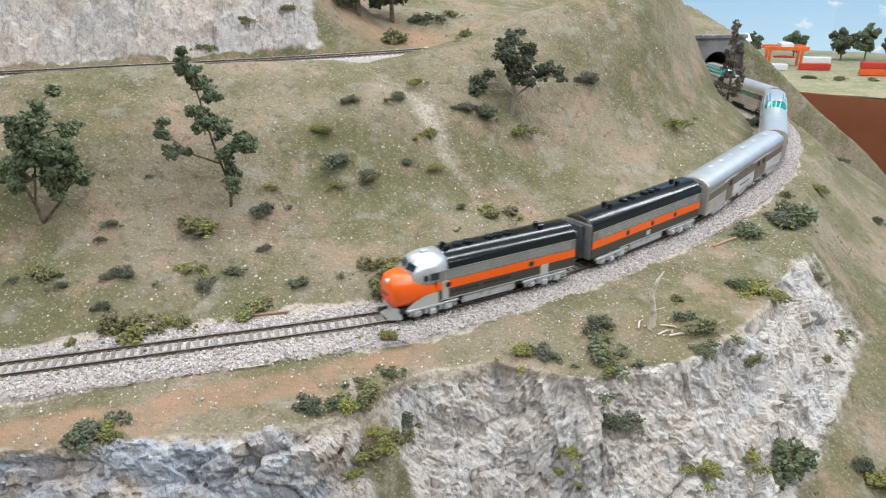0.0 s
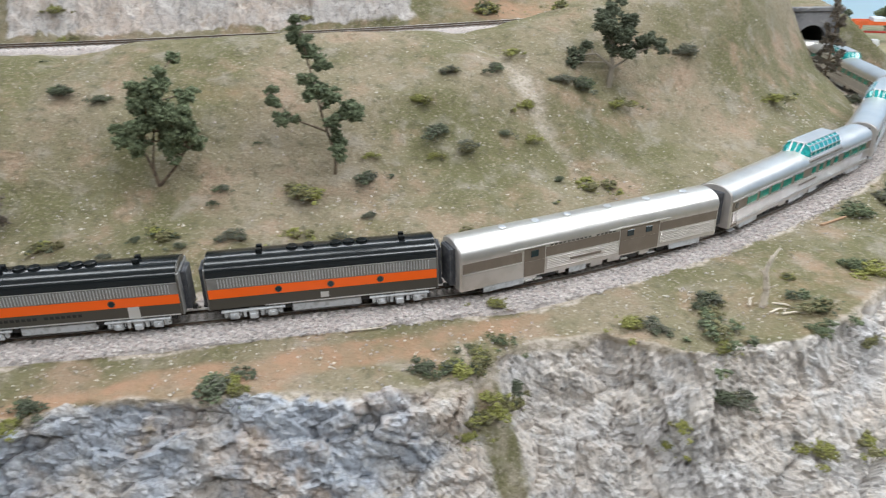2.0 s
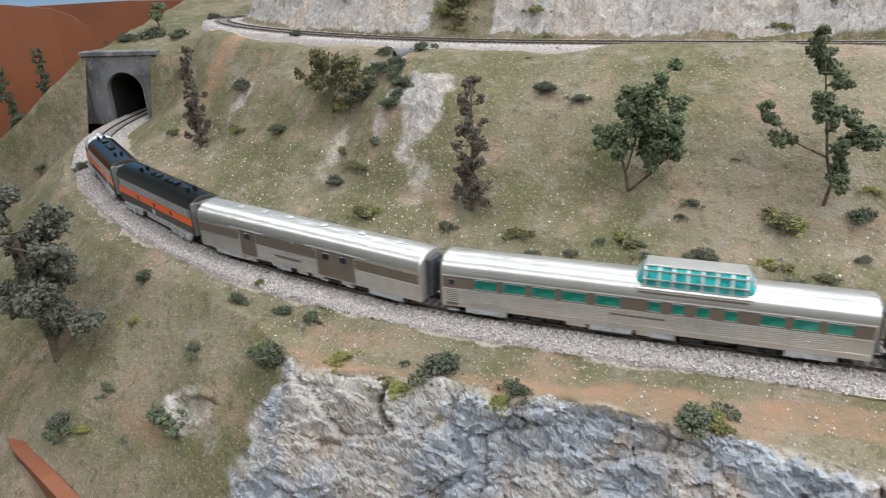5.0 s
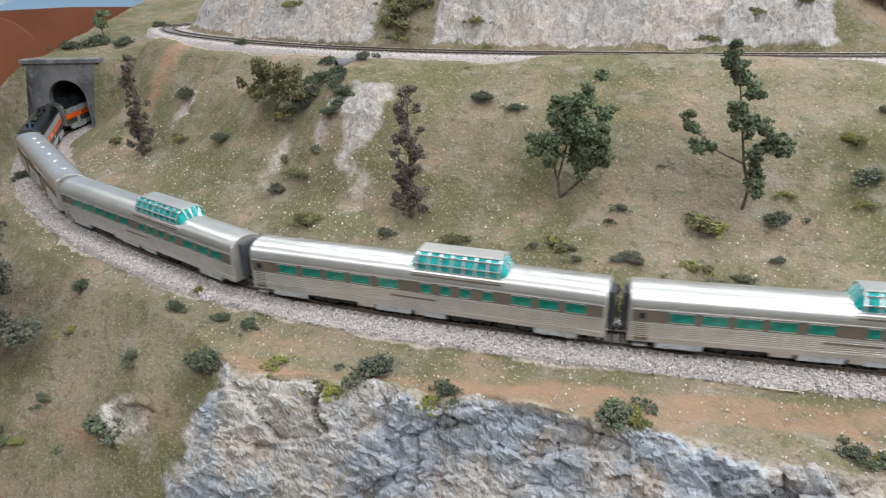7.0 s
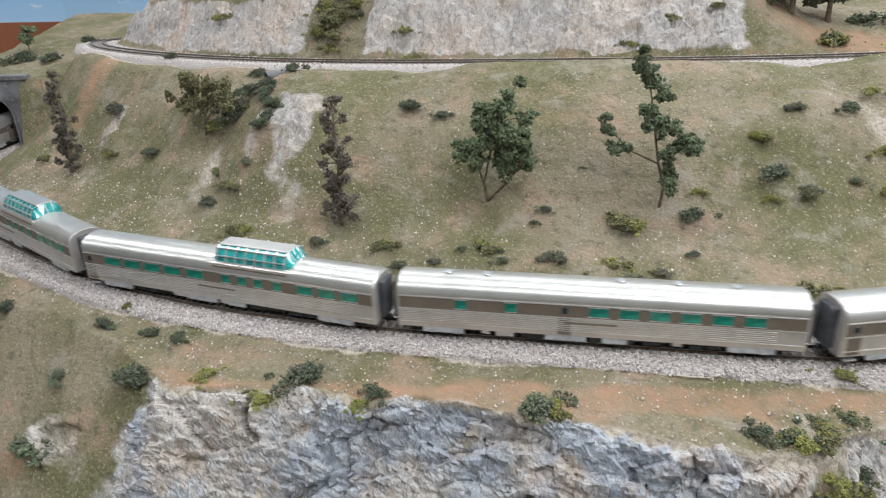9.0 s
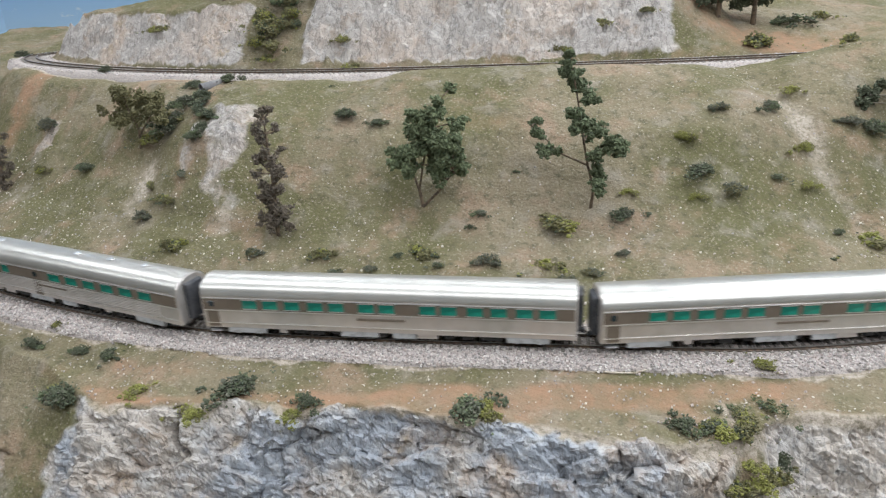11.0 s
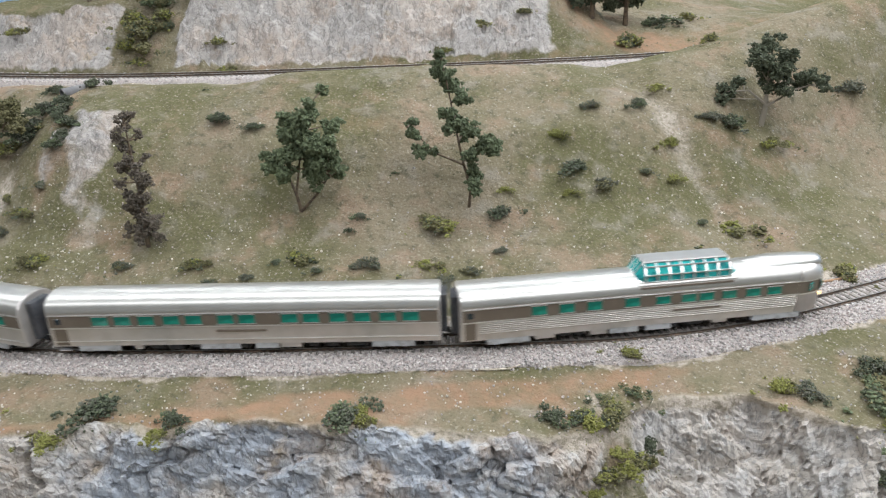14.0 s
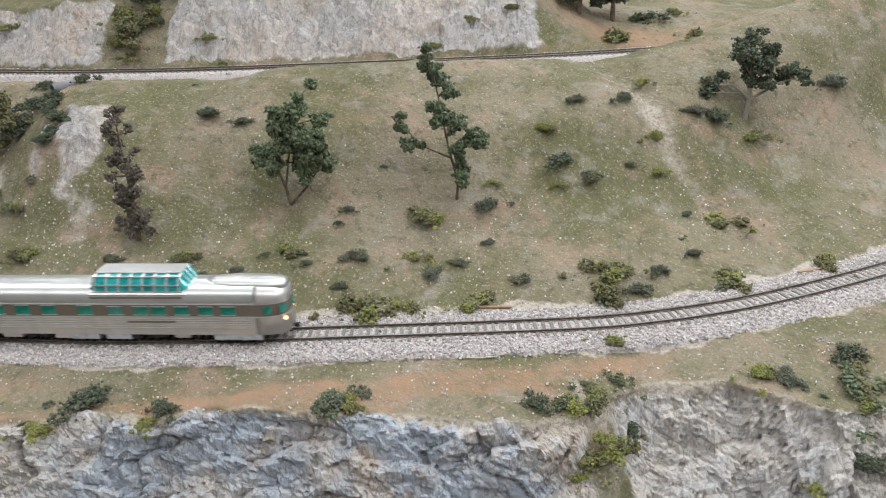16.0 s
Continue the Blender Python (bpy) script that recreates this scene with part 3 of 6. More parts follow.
OPEN = (LOWER_S > 0.02) & (LOWER_S < 2.85)
build_track("railway_track", LOWER[OPEN], 0.0, "weathered model track with dark ties on pale pink ballast", (0.75, 2.70))
build_track("railway_track", UPPER[10:-20], UPPER_Z, "upper line of model track on a ballast shelf", (0.15, 2.10))


def scattered(name, label, category, mats, places, sizes, seed):
    """Many small broken stones as one object."""
    rng = np.random.default_rng(seed)
    base = np.array([(1, 0, 0), (-1, 0, 0), (0, 1, 0), (0, -1, 0), (0, 0, 1), (0, 0, -1)], float)
    tri = np.array([(0, 2, 4), (2, 1, 4), (1, 3, 4), (3, 0, 4), (2, 0, 5), (1, 2, 5), (3, 1, 5), (0, 3, 5)])
    n = len(places)
    q = rng.normal(size=(n, 3, 3))
    q, _ = np.linalg.qr(q)
    shape = base[None] * rng.uniform(0.55, 1.3, (n, 6, 1))
    v = np.einsum("nij,nkj->nki", q, shape) * np.asarray(sizes)[:, None, None] + places[:, None, :]
    faces = (tri[None] + 6 * np.arange(n)[:, None, None]).reshape(-1, 3)
    me = bpy.data.meshes.new(name)
    me.from_pydata(v.reshape(-1, 3).tolist(), [], faces.tolist())
    for m in mats:
        me.materials.append(m)
    me.polygons.foreach_set("material_index", np.repeat(rng.integers(0, len(mats), n), 8).astype(np.int32))
    return tagged(new(name, me), label, category, kind="stuff")


def strew_ballast():
    rng = np.random.default_rng(3)
    n = 38000
    s = rng.uniform(0.25, 2.6, n)
    o = np.clip(rng.normal(0, 0.55, n), -1, 1) * 0.002 + rng.uniform(-0.036, 0.036, n)
    keep = (np.abs(np.abs(o) - 0.0086) > 0.0016)
    s, o = s[keep], o[keep]
    ways = np.gradient(LOWER, axis=0)
    ways /= np.linalg.norm(ways, axis=1)[:, None]
    w = np.stack([np.interp(s, LOWER_S, ways[:, k]) for k in (0, 1)], 1)
    x = np.interp(s, LOWER_S, LOWER[:, 0]) - w[:, 1] * o
    y = np.interp(s, LOWER_S, LOWER[:, 1]) + w[:, 0] * o
    a = np.abs(o)
    z = np.interp(a, [0, 0.010, 0.013, 0.022, 0.033, 0.037], [-0.0030, -0.0029, -0.0022, -0.0022, -0.0040, -0.006])
    scattered("ballast_stones", "loose pale pink and grey crushed ballast stones", "ballast", STONES, np.stack([x, y, z], 1), rng.uniform(0.0007, 0.0017, len(x)), 5)
    k = rng.integers(0, len(UPPER), 5000)
    uo = rng.uniform(-0.034, 0.03, 5000)
    uw = np.gradient(UPPER, axis=0)
    uw /= np.linalg.norm(uw, axis=1)[:, None]
    keep = np.abs(np.abs(uo) - 0.0086) > 0.0016
    k, uo = k[keep], uo[keep]
    scattered("ballast_stones", "pale ballast along the upper line", "ballast", STONES,
              np.stack([UPPER[k, 0] - uw[k, 1] * uo, UPPER[k, 1] + uw[k, 0] * uo, np.full(len(k), UPPER_Z - 0.003)], 1), rng.uniform(0.0008, 0.0018, len(k)), 6)


def strew_chips():
    rng = np.random.default_rng(9)
    x, y = rng.uniform(-1.0, 0.5, 110000), rng.uniform(0.5, 1.2, 110000)
    z, rock, red, pale, n, s = hill_height(x, y)
    dense = 0.05 + 0.04 * (n < 0.2) + 0.5 * step(0.0, 0.3, fbm(x * 12, y * 12, seed=81)) * (n < 0.16) + 0.7 * pale + 0.35 * step(0.72, 0.6, y)
    keep = (n > 0.036) & (n < 0.34) & (rng.uniform(0, 1, len(x)) < dense * 0.42)
    scattered("stone_chips", "small pale stone chips strewn over the turf", "stone chips", [CHIPS, STONES[0], STONES[2]], np.stack([x, y, z], 1)[keep],
              0.0003 + 0.0012 * rng.uniform(0, 1, keep.sum()) ** 2.2, 10)
    s, o = rng.uniform(0.5, 2.3, 4000), rng.uniform(0.036, 0.16, 4000)
    fx, fy, fz, edge, face, beyond = front_surface(s, o)
    keep = o < edge
    scattered("stone_chips", "small pale stone chips on the shoulder", "stone chips", [CHIPS, STONES[0], STONES[2]], np.stack([fx, fy, fz], 1)[keep],
              rng.uniform(0.0005, 0.0012, keep.sum()), 11)


strew_ballast()
strew_chips()

# ---- the train ----
HALF, SILL, EAVE, CROWN = 0.0172, 0.0088, 0.0372, 0.0480


def section(half=HALF, sill=SILL, eave=EAVE, crown=CROWN, steps=10):
    """Outline of a carbody, from the sill up over the arched roof and down."""
    arch = [(half * math.cos(a), eave + (crown - eave) * math.sin(a) ** 0.9) for a in (math.pi * i / steps for i in range(1, steps))]
    return [(half, sill), (half, eave)] + arch + [(-half, eave), (-half, sill)]


def body_shell(x0, x1, lift=0.0, **k):
    """Side and roof from x0 to x1, ends slightly rounded in."""
    rings = []
    for x, f in ((x0, 0.94), (x0 + 0.0012, 1.0), (x1 - 0.0012, 1.0), (x1, 0.94)):
        rings.append([(x, y * f, z if z < 0.02 else SILL + (z - SILL) * (0.985 if f < 1 else 1)) for y, z in section(**k)])
    return loft(bmesh.new(), rings)


def roof_skin(x0, x1, low, grow, **k):
    """The roof over the sides from height low upwards, grow metres proud."""
    sec = [(y + (grow if y > 0 else -grow) * (abs(y) > 0.004), z + grow * (z > EAVE - 0.001)) for y, z in section(**k) if z > low]
    sec = [(sec[0][0], low)] + sec + [(sec[-1][0], low)]
    return loft(bmesh.new(), [[(x, y, z) for y, z in sec] for x in (x0, x1)], closed=False)


def truck(parent, x, frame_mat, span=0.030, side=0.0135, tall=1.0):
    """A four-wheel truck: side frames, bolster, wheels on axles."""
    bm = bmesh.new()
    for sg in (-1, 1):
        y0, y1 = sorted((sg * side, sg * (side + 0.0022)))
        box(bm, x - span / 2, x + span / 2, y0, y1, 0.0062, 0.0078, 0.0003)
        for k in (-1, 1):
            cx = x + k * span * 0.30
            box(bm, cx - 0.0024, cx + 0.0024, y0 - 0.0003, y1 + 0.0003, 0.0030, 0.0060, 0.0006)
            box(bm, cx - 0.0050, cx - 0.0042, y0, y1, 0.0040, 0.0075)
            box(bm, cx + 0.0042, cx + 0.0050, y0, y1, 0.0040, 0.0075)
        box(bm, x - 0.0035, x + 0.0035, y0 - 0.0004, y1 + 0.0004, 0.0036, 0.0082, 0.0005)
    box(bm, x - 0.004, x + 0.004, -side, side, 0.0050, 0.0088)
    bmesh.ops.scale(bm, vec=(1, 1, tall), verts=bm.verts)
    if tall > 1:
        for sg in (-1, 1):
            y0, y1 = sorted((sg * (side + 0.0006), sg * (side + 0.0034)))
            for k in (-1, 1):
                cx = x + k * span * 0.30
                box(bm, cx - 0.0036, cx + 0.0036, y0, y1, 0.0030, 0.0086, 0.0010)
                rod(bm, (cx, sg * (side + 0.003), 0.0056), (cx, sg * (side + 0.0044), 0.0056), 0.0017, 0.0013, 8)
                box(bm, cx - k * 0.0075 - 0.0012, cx - k * 0.0075 + 0.0012, y0, y1, 0.0044, 0.0098, 0.0004)
                box(bm, cx + k * 0.0062 - 0.0010, cx + k * 0.0062 + 0.0010, y0, y1, 0.0050, 0.0098, 0.0004)
            box(bm, x - span / 2, x + span / 2, y0, y1, 0.0090, 0.0106, 0.0004)
            box(bm, x - 0.0030, x + 0.0030, y0, y1 + 0.0002, 0.0024, 0.0070, 0.0006)
    t = part("truck", bm, frame_mat, parent, "silver truck side frames with axle boxes")
    wheels = None
    for k in (-1, 1):
        wb = bmesh.new()
        for sg in (-1, 1):
            rod(wb, (0, sg * 0.0078, 0), (0, sg * 0.0100, 0), 0.0052, sides=16)
            rod(wb, (0, sg * 0.0072, 0), (0, sg * 0.0079, 0), 0.0058, sides=16)
        rod(wb, (0, -0.009, 0), (0, 0.009, 0), 0.0012, sides=6)
        if wheels is None:
            wheels = part("wheelset", wb, BLACK, t, "dark steel wheels on an axle")
            wheels.matrix_basis = pose(x + k * span * 0.30, 0, 0.0053)
        else:
            wb.free()
            again(wheels, pose(x + k * span * 0.30, 0, 0.0053))
    return t


def coupler(parent, x, way):
    bm = box(bmesh.new(), min(x, x + way * 0.006), max(x, x + way * 0.006), -0.0012, 0.0012, 0.0075, 0.0098, 0.0003)
    box(bm, *sorted((x + way * 0.005, x + way * 0.0085)), -0.0019, 0.0021, 0.0070, 0.0102, 0.0006)
    part("coupler", bm, BLACK, parent, "black knuckle coupler")


def diaphragm(parent, x, way):
    bm = bmesh.new()
    for i in range(4):
        a, b = sorted((x + way * 0.0012 * i, x + way * (0.0012 * i + 0.0008)))
        w = 0.0088 - 0.0004 * (i % 2)
        box(bm, a, b, -w, w, 0.0115, 0.0425 - 0.0004 * (i % 2), 0.0002)
    part("diaphragm", bm, RUBBER, parent, "dark grey folded end diaphragm")


def pane_row(parent, name, xs, width, z0, z1, mat, sunk=HALF + 0.0003, frame=True):
    """Alike windows along both sides, each with a bright sill and head."""
    pane = None
    for sg in (-1, 1):
        for x in xs:
            m = pose(x, sg * sunk, (z0 + z1) / 2)
            if pane is None:
                pane = part(name, boxed(-width / 2, width / 2, -0.0003, 0.0003, -(z1 - z0) / 2, (z1 - z0) / 2, bevel=0.0002), mat, parent)
                pane.matrix_basis = m
            else:
                again(pane, m)
    if frame and pane:
        trim = None
        for sg in (-1, 1):
            for x in xs:
                for z in (z1 + 0.0003, z0 - 0.0003):
                    m = pose(x, sg * (sunk + 0.0002), z)
                    if trim is None:
                        trim = part("window_trim", boxed(-width / 2 - 0.0004, width / 2 + 0.0004, -0.0003, 0.0003, -0.00022, 0.00022), BRIGHT, parent)
                        trim.matrix_basis = m
                    else:
                        again(trim, m)


def strip(parent, name, x0, x1, z0, z1, proud, mat, label=""):
    """A long piece along each side, a mesh of its own a side."""
    for sg in (-1, 1):
        y = sorted((sg * (HALF - 0.0004), sg * (HALF + proud)))
        part(name, boxed(x0, x1, *y, z0, z1), mat, parent, label)


def fluting(parent, x0, x1, z0, z1, rows):
    for sg in (-1, 1):
        bm, y, h = bmesh.new(), sg * HALF, (z1 - z0) / rows
        ring = [(y - sg * 0.001, z0)]
        for i in range(rows):
            z = z0 + h * i
            ring += [(y + sg * 0.0002, z + h * 0.12), (y + sg * 0.0007, z + h * 0.32), (y + sg * 0.0007, z + h * 0.68), (y + sg * 0.0002, z + h * 0.88)]
        ring.append((y - sg * 0.001, z1))
        loft(bm, [[(x, *p) for p in ring] for x in (x0, x1)])
        part("fluting", bm, STEEL, parent, "fluted stainless lower side")


def underbody(parent, x0, x1, seed):
    part("underframe", boxed(x0, x1, -0.0145, 0.0145, 0.0068, 0.0094), BLACK, parent, "black underframe")
    rng = random.Random(seed)
    x = x0 + 0.052
    while x < x1 - 0.062:
        w = rng.uniform(0.006, 0.016)
        part("equipment_box", boxed(x, x + w, -0.0155, 0.0155, 0.0036 + rng.uniform(0, 0.0016), 0.0090, bevel=0.0004), rng.choice((BLACK, BLACK, STEEL)), parent)
        x += w + rng.uniform(0.002, 0.008)


def dome(parent, x0, x1):
    """A glazed observation dome: curved panes between bright ribs."""
    half, low, high = 0.0150, 0.0435, 0.0570
    prof = [(half, low), (half - 0.0006, 0.0490), (half - 0.0038, 0.0545), (0.0062, 0.0566), (0, high)]
    ring = prof + [(-y, z) for y, z in prof[-2::-1]]
    glass = loft(bmesh.new(), [[(x, y * f, low + (z - low) * g) for y, z in ring] for x, f, g in ((x0 - 0.0060, 0.80, 0.30), (x0, 0.985, 0.985), (x1, 0.985, 0.985), (x1 + 0.0060, 0.80, 0.30))])
    d = part("dome", glass, DOMEGLASS, parent, "teal tinted glazed observation dome")
    rib = None
    n = 7
    for i in range(n + 1):
        x = x0 + (x1 - x0) * i / n
        bm = loft(bmesh.new(), [[(xx, y * 1.02, z + 0.0003) for y, z in ring] for xx in (-0.0008, 0.0008)], closed=False)
        if rib is None:
            rib = part("rib", bm, BRIGHT, d, "bright dome rib")
            rib.matrix_basis = pose(x, 0, 0)
        else:
            bm.free()
            again(rib, pose(x, 0, 0))
    for name, z0, z1, w in (("sill_rail", 0.0432, 0.0446, half + 0.0006), ("waist_rail", 0.0490, 0.0499, half + 0.0004), ("cant_rail", 0.0543, 0.0552, half - 0.0032)):
        for sg in (-1, 1):
            part(name, boxed(x0 - 0.001, x1 + 0.001, *sorted((sg * (w - 0.0008), sg * w)), z0, z1), BRIGHT, d)
    part("dome_roof", boxed(x0 - 0.0005, x1 + 0.0005, -0.0080, 0.0080, 0.0562, 0.0575, bevel=0.0004), STEEL_ROOF, d, "silver dome top")
    for x, w in ((x0, -1), (x1, 1)):
        for y in (-0.0062, 0, 0.0062):
            bm = rod(bmesh.new(), (x, y, 0.0562), (x + w * 0.0061, y * 0.85, 0.0472), 0.0006, sides=6)
            part("end_bar", bm, BRIGHT, d)
    part("side_fairing", boxed(x0 - 0.006, x1 + 0.006, -0.0166, 0.0166, 0.0385, 0.0436, bevel=0.0010), STEEL, parent, "raised steel fairing below the dome")
    strip(parent, "fairing_band", x0 - 0.002, x1 + 0.004, 0.0398, 0.0412, 0.0004, PEWTER)


def trucks_and_ends(car, half_len, truck_mat, both=True):
    for way in (-1, 1):
        truck(car, way * (half_len - 0.036), truck_mat)
        if both or way == 1:
            coupler(car, way * (half_len - 0.002), way)
            diaphragm(car, way * half_len, way)


def passenger_car(name, label, length, windows, doors, dome_at=None, flutes=True, vents=()):
    h = length / 2
    car = empty(name, label, "train car", "cars of the passenger train")
    part("body", body_shell(-h, h), STEEL, car, "stainless steel car sides")
    part("roof", roof_skin(-h + 0.001, h - 0.001, 0.0368, 0.0003), STEEL_ROOF, car, "bright silver arched roof", smooth=True)
    strip(car, "window_band", -h + 0.002, h - 0.002, 0.0248, 0.0346, 0.0002, PEWTER, "pewter brown window band")
    strip(car, "belt_rail", -h + 0.002, h - 0.002, 0.0239, 0.0248, 0.0007, BRIGHT, "bright belt rail")
    strip(car, "letter_rail", -h + 0.002, h - 0.002, 0.0346, 0.0353, 0.0006, BRIGHT)
    strip(car, "sill_rail", -h + 0.002, h - 0.002, 0.0128, 0.0134, 0.0006, BRIGHT)
    if flutes:
        fluting(car, -h + 0.020, h - 0.004, 0.0140, 0.0235, 6)
    for width, xs in windows:
        pane_row(car, "window", xs, width * 1.06, 0.0264, 0.0336, GLASS)
    for x in doors:
        strip(car, "door", x - 0.0048, x + 0.0048, 0.0100, 0.0350, 0.0004, PEWTER, "brown vestibule door")
        pane_row(car, "door_window", [x], 0.0042, 0.0278, 0.0325, DARKGLASS, HALF + 0.0006, frame=False)
        for sg in (-1, 1):
            part("step", boxed(x - 0.0045, x + 0.0045, *sorted((sg * 0.0135, sg * 0.0172)), 0.0050, 0.0058), SILVER, car)
    strip(car, "name_board", -0.018, 0.020, 0.0196, 0.0212, 0.0009, PEWTER, "plain name board")
    for x in vents:
        part("roof_vent", rod(rod(bmesh.new(), (x, 0, 0.0470), (x, 0, 0.0492), 0.0024, 0.0020, 10), (x, 0, 0.0490), (x, 0, 0.0496), 0.0032, 0.0028, 10), SILVER, car)
    if dome_at:
        dome(car, *dome_at)
    underbody(car, -h + 0.004, h - 0.004, len(label))
    skirts = ((-h + 0.020, -h + 0.052), (h - 0.052, h - 0.020), (-0.026, -0.008), (0.004, 0.034))
    for a, b in skirts:
        strip(car, "skirt", a, b, 0.0046, 0.0092, 0.0, CASTING)
    trucks_and_ends(car, h, SILVER)
    return car


def baggage_car():
    h = 0.1265
    car = empty("baggage_car", "stainless baggage car with brown bands and doors", "train car", "cars of the passenger train")
    part("body", body_shell(-h, h), STEEL, car, "stainless steel car sides")
    part("roof", roof_skin(-h + 0.001, h - 0.001, 0.0352, 0.0003), STEEL_ROOF, car, "bright silver arched roof", smooth=True)
    for a, b in ((-h + 0.002, -0.062), (-0.020, 0.051), (0.073, h - 0.002)):
        strip(car, "band", a, b, 0.0238, 0.0322, 0.0003, PEWTER, "pewter brown band")
        strip(car, "belt_rail", a, b, 0.0230, 0.0238, 0.0006, BRIGHT)
    for x, w in ((0.0615, 0.019), (-0.041, 0.040)):
        strip(car, "door_panel", x - w / 2, x + w / 2, 0.0100, 0.0226, 0.0003, PEWTER, "brown lower door panel")
        strip(car, "door", x - w / 2, x + w / 2, 0.0228, 0.0340, 0.0002, PEWTER, "sliding baggage door")
        strip(car, "door_track", x - w / 2 - 0.012, x + w / 2 + 0.012, 0.0344, 0.0353, 0.0010, BRIGHT)
    pane_row(car, "door_window", [0.0615, -0.050, -0.031], 0.0066, 0.0262, 0.0318, DARKGLASS, HALF + 0.0005, frame=False)
    fluting(car, -h + 0.003, -0.063, 0.0120, 0.0225, 7)
    fluting(car, -0.019, 0.050, 0.0120, 0.0225, 7)
    strip(car, "lower_panel", 0.073, h - 0.003, 0.0115, 0.0226, 0.0003, STEEL)
    for i in range(16):
        x = 0.046 - i * 0.0040
        if i in (10,):
            continue
        for sg in (-1, 1):
            part("letter_bar", boxed(x - 0.0013, x + 0.0013, *sorted((sg * (HALF + 0.0002), sg * (HALF + 0.0004))), 0.0328, 0.0340), LOCODARK, car)
    strip(car, "name_board", -0.002, 0.028, 0.0168, 0.0188, 0.0010, PEWTER, "plain name board")
    for x in (-0.098, -0.058, -0.018, 0.022, 0.052, 0.082):
        part("roof_vent", rod(rod(bmesh.new(), (x, 0, 0.0472), (x, 0, 0.0490), 0.0022, 0.0020, 10), (x, 0, 0.0489), (x, 0, 0.0496), 0.0034, 0.0028, 10), SILVER, car)
    for x in (0.057, 0.066, -0.055, -0.027):
        for sg in (-1, 1):
            part("step", boxed(x - 0.0035, x + 0.0035, *sorted((sg * 0.014, sg * 0.0176)), 0.0052, 0.0060), BRIGHT, car)
    underbody(car, -h + 0.004, h - 0.004, 3)
    for a, b in ((-h + 0.018, -h + 0.052), (h - 0.056, h - 0.020), (0.012, 0.028)):
        strip(car, "skirt", a, b, 0.0043, 0.0094, 0.0, CASTING)
    trucks_and_ends(car, h, SILVER)
    return car


def observation_car():
    h = 0.142
    car = empty("observation_car", "round-ended stainless dome observation car with lit rear lamp", "train car", "cars of the passenger train")
    part("body", body_shell(-h + 0.022, h), STEEL, car, "stainless steel car sides")
    rings, top = [], []
    for i in range(9):
        a = math.pi / 2 * i / 8
        x = -h + 0.022 - 0.024 * math.sin(a)
        f = max(math.cos(a) ** 0.55, 0.05)
        rings.append([(x, y * f, z if z < EAVE else EAVE + (z - EAVE) * max(math.cos(a) ** 0.5, 0.2)) for y, z in section()])
    tail = part("tail", loft(bmesh.new(), rings), STEEL, car, "rounded stainless tail", smooth=True)
    for z0, z1, mat, grow in ((0.0248, 0.0346, PEWTER, 0.0003), (0.0239, 0.0248, BRIGHT, 0.0008), (0.0346, 0.0353, BRIGHT, 0.0006)):
        bm = bmesh.new()
        arc = []
        for i in range(25):
            a = math.pi * i / 24 - math.pi / 2
            c, sn = math.cos(a), math.sin(a)
            arc.append((-h + 0.022 - (0.024 + grow) * abs(c) ** 1.0, (HALF + grow) * (1 if sn > 0 else -1) * max(1 - abs(c) ** 2, 0.0) ** 0.275))
        loft(bm, [[(x, y, z0), (x, y, z1)] for x, y in arc], closed=False)
        part("tail_band", bm, mat, tail)
    for i in range(5):
        a = math.radians(-64 + 32 * i)
        x, y = -h + 0.022 - 0.0246 * math.cos(a), (HALF + 0.0006) * (1 if a > 0 else -1) * max(1 - math.cos(a) ** 2, 0) ** 0.275
        p = part("tail_window", boxed(-0.0003, 0.0003, -0.0036, 0.0036, -0.0032, 0.0032, bevel=0.0002), GLASS, tail)
        p.matrix_basis = pose(x, y, 0.0300, 0, 0, -math.degrees(a) * 0.92)
    lamp = material("lit_marker_lamp", (1.0, 0.7, 0.3), 0.3)
    lamp.node_tree.nodes["Principled BSDF"].inputs["Emission Color"].default_value = (1.0, 0.62, 0.25, 1)
    lamp.node_tree.nodes["Principled BSDF"].inputs["Emission Strength"].default_value = 3.0
    for y in (-0.0105, 0.0105):
        part("marker_lamp", rod(bmesh.new(), (-h + 0.003, y, 0.0205), (-h - 0.0005, y, 0.0205), 0.0016, 0.0013, 10), lamp, tail, "lit amber marker lamp")
    part("roof", roof_skin(-h + 0.022, h - 0.001, 0.0368, 0.0003), STEEL_ROOF, car, "bright silver arched roof", smooth=True)
    strip(car, "window_band", -h + 0.022, h - 0.002, 0.0248, 0.0346, 0.0002, PEWTER, "pewter brown window band")
    strip(car, "belt_rail", -h + 0.022, h - 0.002, 0.0239, 0.0248, 0.0007, BRIGHT, "bright belt rail")
    strip(car, "letter_rail", -h + 0.022, h - 0.002, 0.0346, 0.0353, 0.0006, BRIGHT)
    fluting(car, -h + 0.024, h - 0.014, 0.0140, 0.0235, 6)
    pane_row(car, "window", [0.083, 0.062, 0.041, 0.012], 0.0112, 0.0264, 0.0336, GLASS)
    pane_row(car, "window", [-0.012, -0.032, -0.046, -0.064, -0.083, -0.100], 0.0112, 0.0264, 0.0328, GLASS)
    strip(car, "door", h - 0.0115, h - 0.0035, 0.0100, 0.0350, 0.0004, PEWTER, "brown vestibule door")
    pane_row(car, "door_window", [h - 0.0075], 0.0042, 0.0278, 0.0325, DARKGLASS, HALF + 0.0006, frame=False)
    strip(car, "name_board", -0.058, -0.020, 0.0196, 0.0212, 0.0009, PEWTER, "plain name board")
    dome(car, -0.064, 0.002)
